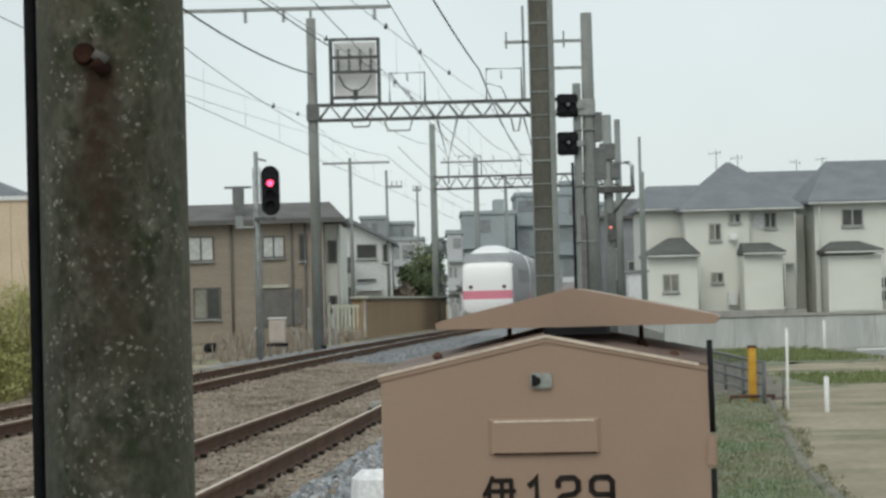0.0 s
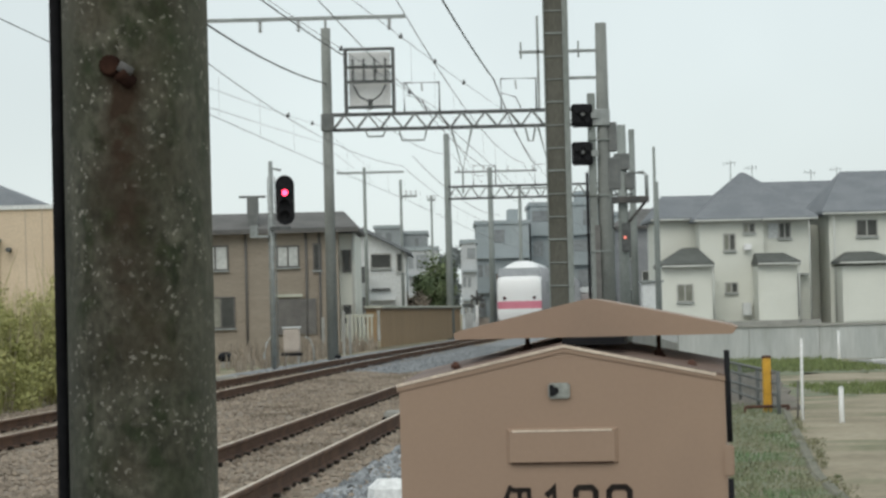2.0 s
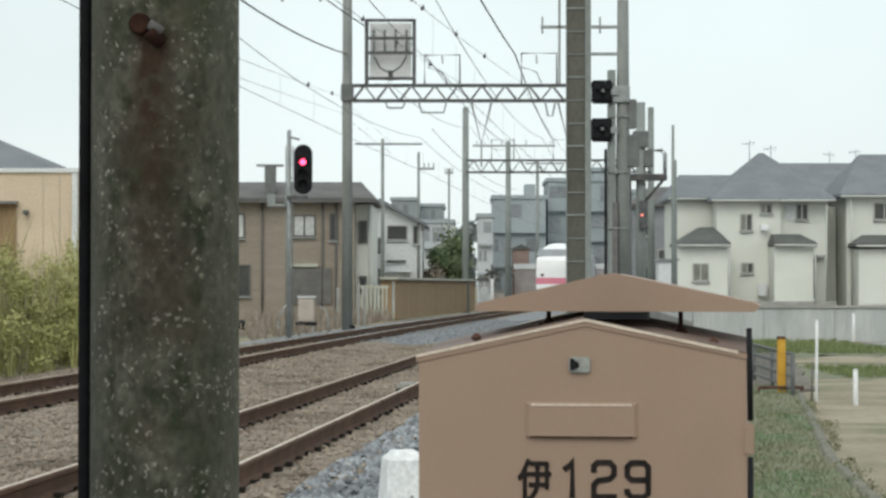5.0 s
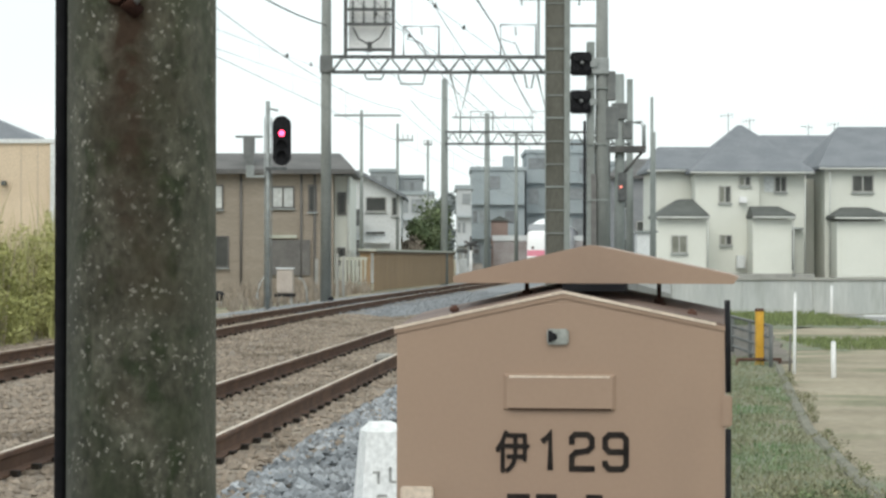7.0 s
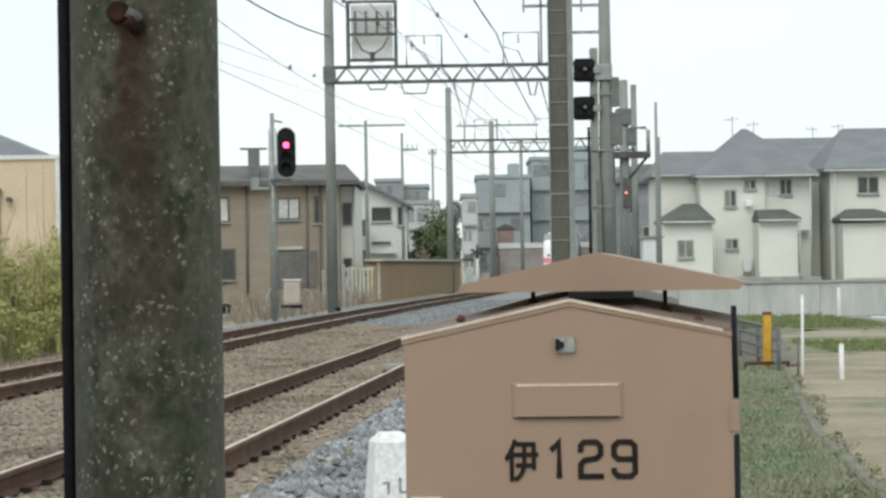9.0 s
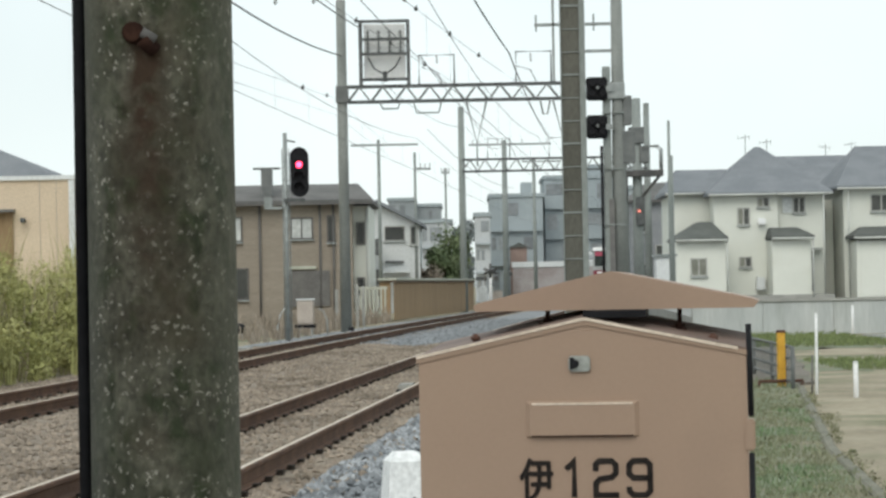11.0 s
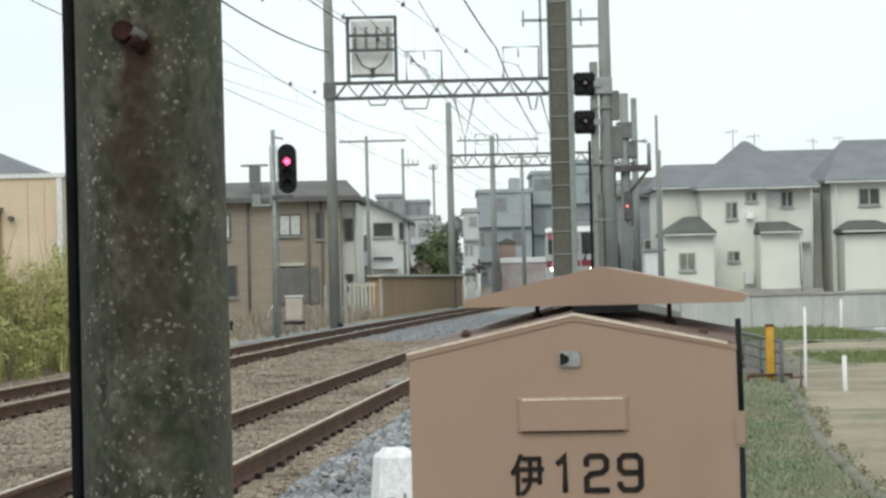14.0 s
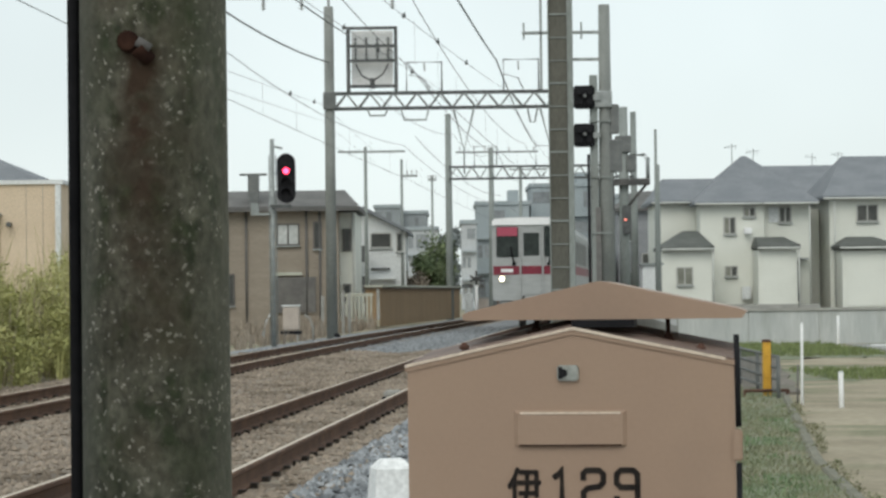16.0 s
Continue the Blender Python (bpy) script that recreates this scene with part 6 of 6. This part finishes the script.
        span(bm, -4.76, -3.36, 111.05, 111.12, z, z + 0.12)
        part("rail", bm, M["picket"], f)
    for x, y, h in ((-4.35, 96, 1.7), (-4.15, 98, 1.7), (-3.95, 99, 1.6), (-4.75, 94, 1.5)):
        p = thing("fence_post", "grey concrete fence post beside the line", "fence post", pose(x, y, 0), "fence posts by the line")
        bm = B()
        span(bm, -0.06, 0.06, -0.06, 0.06, -0.1, h)
        bevel(bm, 0.015, 1)
        part("shaft", bm, M["concrete"], p)
    # small gear at the foot of the signal
    c = thing("relay_box", "small off-white relay box on dark legs", "relay box", pose(-5.05, 80, 0))
    bm = B()
    span(bm, -0.26, 0.26, -0.2, 0.2, 0.42, 1.18)
    bevel(bm, 0.03, 2)
    part("body", bm, M["relay"], c)
    bm = B()
    span(bm, -0.29, 0.29, -0.23, 0.23, 1.18, 1.23)
    part("lid", bm, M["pale_wall"], c)
    for sx in (-0.2, 0.2):
        bm = B()
        span(bm, sx - 0.03, sx + 0.03, -0.15, 0.15, -0.05, 0.42)
        part("leg", bm, M["concrete"], c)
    bm = B()
    span(bm, -0.34, 0.34, -0.22, -0.16, 0.30, 0.40)
    part("cross_bar", bm, M["black"], c)
    p = thing("bent_pipe", "white bent cable pipe beside the signal post", "cable pipe", pose(-5.65, 78, 0))
    bm = B()
    chain(bm, [(-0.16, 0, -0.05), (-0.15, 0, 0.35), (-0.06, 0, 0.75), (0.08, 0, 0.95), (0.25, 0, 0.98)], 0.035, 10)
    part("pipe", bm, M["pale_wall"], p)
    p = thing("bent_pipe", "white bent cable pipe beside the relay box", "cable pipe", pose(-4.5, 81, 0))
    bm = B()
    chain(bm, [(0.1, 0, -0.05), (0.08, 0, 0.5), (-0.02, 0, 0.8), (-0.2, 0, 0.9)], 0.03, 10)
    part("pipe", bm, M["concrete"], p)
    for x, y, r in ((-7.1, 79, 0.24), (-3.72, 83, 0.11)):
        k = thing("cable_drum", "small black rounded cable joint on the ground", "cable joint", pose(x, y, 0.08 + r))
        bm = B()
        bmesh.ops.create_icosphere(bm, subdivisions=3, radius=r)
        for v in bm.verts:
            v.co.z *= 0.72
            v.co += v.co * 0.08 * noise.noise(v.co * 9)
        part("body", bm, M["black"], k)
        bm = B()
        rod(bm, (0, 0, -r - 0.12), (0, 0, -r * 0.4), r * 0.7, r * 0.5, 12)
        part("foot", bm, M["concrete"], k)
    # a flat point-machine cover between the rails, and boxes near the rails
    for x, y, w, dd, lab in ((along(33, NEAR) + 0.37, 33.0, 0.22, 0.4, "pale flat track device between the rails"), (along(55, FAR) - 1.15, 55, 0.5, 0.5, "pale flat track device between the far rails")):
        k = thing("track_device", lab, "track device", pose(x, y, 0.14, 0, 0, heading(y)))
        bm = B()
        span(bm, -w / 2, w / 2, -dd / 2, dd / 2, 0.06, 0.14)
        bevel(bm, 0.02, 2)
        part("cover", bm, M["concrete"], k)
        for sx in (-1, 1):
            bm = B()
            span(bm, sx * w * 0.4 - 0.04, sx * w * 0.4 + 0.04, -dd / 2, dd / 2, -0.05, 0.06)
            part("foot", bm, M["black"], k)


def plants(name, pos, heights, width, material, label, seed, blades=3, lean=0.35, kind="stuff", category="weeds"):
    """Upright blades as one object: bent strips of two quads each."""
    rng = np.random.default_rng(seed)
    n = len(pos) * blades
    p = np.repeat(pos, blades, 0) + np.c_[rng.normal(0, 0.05, (n, 2)), np.zeros(n)]
    h = np.repeat(heights, blades) * rng.uniform(0.6, 1.1, n)
    a = rng.uniform(0, 6.28, n)
    side = np.c_[np.cos(a), np.sin(a), np.zeros(n)] * (width * rng.uniform(0.6, 1.4, n))[:, None]
    b = rng.uniform(0, 6.28, n)
    tip = np.c_[np.cos(b), np.sin(b), np.zeros(n)] * (h * lean * rng.random(n))[:, None]
    up = np.array([0, 0, 1.0])
    v = np.stack([p - side, p + side, p + up * (h * 0.55)[:, None] + tip * 0.35 + side * 0.8, p + up * (h * 0.55)[:, None] + tip * 0.35 - side * 0.8, p + up * h[:, None] + tip], 1)
    o = (np.arange(n) * 5)[:, None]
    q = (o + np.array([[0, 1, 2, 3]])).tolist()
    t3 = (o + np.array([[3, 2, 4]])).tolist()
    return tagged(raw(name, v.reshape(-1, 3).tolist(), q + t3, material), label, category, kind=kind)


def leaf_cloud(parent, name, centres, radii, n, size, material, seed, label=""):
    """A crown of many small leaves in clumps."""
    rng = np.random.default_rng(seed)
    k = rng.integers(0, len(centres), n)
    d = rng.normal(size=(n, 3))
    d /= np.linalg.norm(d, axis=1)[:, None]
    p = np.array(centres)[k] + d * (np.array(radii)[k] * rng.uniform(0.45, 1.08, n))[:, None] * np.array([1, 1, 0.85])
    u = rng.normal(size=(n, 3))
    u /= np.linalg.norm(u, axis=1)[:, None]
    w = np.cross(u, d)
    w /= np.linalg.norm(w, axis=1)[:, None] + 1e-6
    s = (size * rng.uniform(0.6, 1.4, n))[:, None]
    v = np.stack([p - u * s, p + w * s * 0.5, p + u * s, p - w * s * 0.5], 1)
    f = (np.arange(n) * 4)[:, None] + np.array([[0, 1, 2, 3]])
    ob = raw(name, v.reshape(-1, 3).tolist(), f.tolist(), material, parent)
    return tagged(ob, label)


def bush(x, y, w, h, seed, label, material, n=2600, size=0.11):
    rng = random.Random(seed)
    t = thing("bush", label, "bush", pose(x, y, 0))
    bm = B()
    cs, rs = [], []
    for i in range(11):
        c = Vector((rng.uniform(-w, w) / 2, rng.uniform(-w, w) / 2.4, h * rng.uniform(0.35, 0.86)))
        c.x *= 1.1 - 0.5 * c.z / h
        cs.append(tuple(c))
        rs.append(h * rng.uniform(0.13, 0.24))
        rod(bm, (c.x * 0.15, c.y * 0.15, -0.05), tuple(c), 0.05, 0.015, 6)
    part("trunk", bm, M["bark"], t)
    leaf_cloud(t, "crown", cs, rs, n, size, material, seed)
    return t


def greenery():
    rng = np.random.default_rng(5)

    def strip(n, d0, d1, o0, o1, hump=None):
        d = rng.uniform(d0, d1, n)
        o = rng.uniform(o0, o1, n)
        return np.c_[o + 0.067 * d, d, np.zeros(n)]

    n = 520
    d = rng.uniform(34, 60, n)
    o = -10.2 - 4.5 * rng.random(n)
    top = (2.05 + 0.45 * np.sin(o * 1.7 + d * 0.5) + 0.5 * rng.random(n)) * np.clip((-9.7 - o) / 1.3, 0.4, 1.0)
    centres = np.c_[o + 0.067 * d, d, top * rng.uniform(0.2, 0.95, n)]
    clump = leaf_cloud(None, "tall_weeds", centres, 0.18 + 0.24 * rng.random(n), 120000, 0.038, M["weed"], 21)
    tagged(clump, "tall pale green leafy weeds beside the far track", "weeds", kind="stuff")
    p = np.c_[o + 0.067 * d, d, np.zeros(n)]
    plants("tall_weeds", p, top * 1.15, 0.012, M["weed"], "upright green stalks among the weeds", 11, 6, 0.35)
    p = strip(500, 36, 60, -14, -10.6)
    plants("dry_stalks", p, 1.3 + 0.9 * rng.random(len(p)), 0.014, M["dry"], "dry straw-coloured stalks among the weeds", 12, 3, 0.3)
    p = strip(420, 84, 111, -13.8, -10.6)
    plants("dry_stalks", p, 0.3 + 0.6 * rng.random(len(p)), 0.03, M["dry_dull"], "dusty grey-brown weeds before the taupe house", 13, 4, 0.5)
    p = strip(80, 70, 86, -12.6, -10.3)
    plants("dry_stalks", p, 0.2 + 0.5 * rng.random(len(p)), 0.03, M["dry_dull"], "low dry weeds by the signal foot", 14, 4, 0.6)
    # field and verge
    n = 7000
    y = 14 + 25 * rng.random(n) ** 1.3
    lo, hi = 0.3 + 0.067 * y, np.interp(y, [14, 22.6, 36, 40], [2.6, 3.2, 4.75, 5.0])
    p = np.c_[lo + (hi - lo) * rng.random(n), y, np.zeros(n)]
    plants("verge_tufts", p, 0.02 + 0.07 * rng.random(n) ** 2, 0.007, M["verge_mix"], "short rough mixed grass on the verge", 15, 4, 0.9, category="grass")
    n = 160
    y = rng.uniform(15, 32, n)
    lo, hi = 0.6 + 0.067 * y, np.interp(y, [15, 22.6, 36], [2.45, 3.0, 4.5])
    c = np.c_[lo + (hi - lo) * rng.random(n), y, -0.02 + 0.03 * rng.random(n)]
    tagged(leaf_cloud(None, "verge_weeds", c, 0.06 + 0.10 * rng.random(n), 9000, 0.011, M["weed_low"], 31), "low creeping weeds in patches on the verge", "weeds", kind="stuff")
    n = 90
    c = np.c_[rng.uniform(2.0, 4.2, n), rng.uniform(14.0, 16.8, n), -0.01 + 0.03 * rng.random(n)]
    tagged(leaf_cloud(None, "weed_patch", c, 0.05 + 0.09 * rng.random(n), 6000, 0.012, M["weed_low"], 32), "muted green weeds in the near corner of the field", "weeds", kind="stuff")
    n = 60
    c = np.c_[rng.uniform(2.3, 4.3, n), rng.uniform(13.6, 16.2, n), 0.03 * rng.random(n)]
    tagged(leaf_cloud(None, "weed_patch", c, 0.05 + 0.10 * rng.random(n), 9000, 0.016, M["leaf_mid"], 33), "dark green creeping weeds in the near corner of the field", "weeds", kind="stuff")
    n = 45
    y = rng.uniform(15, 34, n)
    c = np.c_[np.interp(y, [15, 22.6, 36], [2.78, 3.36, 4.86]) + rng.normal(0, 0.09, n), y, 0.03 * rng.random(n)]
    tagged(leaf_cloud(None, "kerb_weeds", c, 0.05 + 0.07 * rng.random(n), 4000, 0.011, M["weed_low"], 34), "small weeds growing over the kerb", "weeds", kind="stuff")
    n = 1500
    p = np.c_[rng.uniform(6.4, 10.3, n), rng.uniform(57.5, 70, n), np.zeros(n)]
    plants("grass_tufts", p, 0.06 + 0.10 * rng.random(n), 0.012, M["blade"], "short grass below the retaining wall", 17, 4, 0.6, category="grass")
    n = 1300
    p = np.c_[rng.uniform(6.5, 10.8, n), rng.uniform(42.5, 48, n), np.zeros(n)]
    plants("grass_tufts", p, 0.04 + 0.08 * rng.random(n), 0.010, M["blade"], "short grass beside the path", 18, 4, 0.6, category="grass")
    bush(-1.3, 154, 1.5, 4.0, 3, "mid green rounded shrub behind the board fence", M["leaf_mid"], 4200, 0.12)
    bush(-2.3, 153, 1.9, 3.0, 4, "brown drying shrub behind the board fence", M["dry_dull"], 2200, 0.10)
    bush(-0.55, 156, 1.1, 5.3, 5, "mid green upright shrub behind the board fence", M["leaf_mid"], 2200, 0.12)
    bush(-7.9, 56, 1.3, 2.0, 6, "dark green broad-leaved bush among the weeds", M["leaf"], 700, 0.08)


# ---- the place ----
ground()
ballast()
near_pole()
signal_box()
marker_post()
batten_mast()
gantry()
block_signal(4.67, 84.6, 8.13, "signals on the gantry")
block_signal(4.65, 84.6, 6.84, "signals on the gantry")
colour_signal()
second_gantry()
platform_mast()
overhead()
side_mast(-4.74, 145, 10.1, -1.6, 2.3, "slim grey pole with a long cross-arm", 0.12, None, False)
side_mast(-2.74, 150, 9.6, 0.0, 0.95, "slim grey pole with a short bracket", 0.10, 8.6)
side_mast(-1.1, 180, 10.0, -0.3, 0.3, "slim grey pole far down the line", 0.10)
side_mast(2.99, 170, 11.4, -2.4, 3.2, "grey concrete mast with a wide cross-arm", 0.22)
side_mast(6.3, 215, 12.4, -1.0, 2.2, "grey mast far down the line with cross-arms", 0.18)
side_mast(8.35, 100, 8.0, 0, 0, "thin grey steel pole beside the houses", 0.075)
side_mast(8.95, 106, 6.9, 0, 0, "short thin grey pole beside the houses", 0.08)
side_mast(5.95, 95, 8.85, 0, 0, "slim grey pole behind the gantry", 0.12)
white_house()
brown_house()
beige_house()
far_town()
terrace()
right_field()
left_side()
greenery()
EXPRESS, COMMUTER = express(), commuter()
tracks()


def motions():
    def on(d, off):
        return pose(along(d, off), d, RAIL, 0, 0, heading(d + 8))
    walk(EXPRESS, [(t, on(d, FAR)) for t, d in ((0, 137), (1, 145.7), (2, 154.3), (3, 163), (3.5, 167.3), (5, 180.5), (6, 189.2), (7, 198), (8, 206.5), (9.2, 216.7), (11.3, 235), (13.5, 254), (16, 276))])
    walk(COMMUTER, [(t, on(d, NEAR)) for t, d in ((0, 384), (4, 312), (8, 240), (11.3, 179), (13, 146.5), (14, 128), (14.5, 118.5), (15, 108), (15.5, 98.7), (16, 88.9))])


motions()
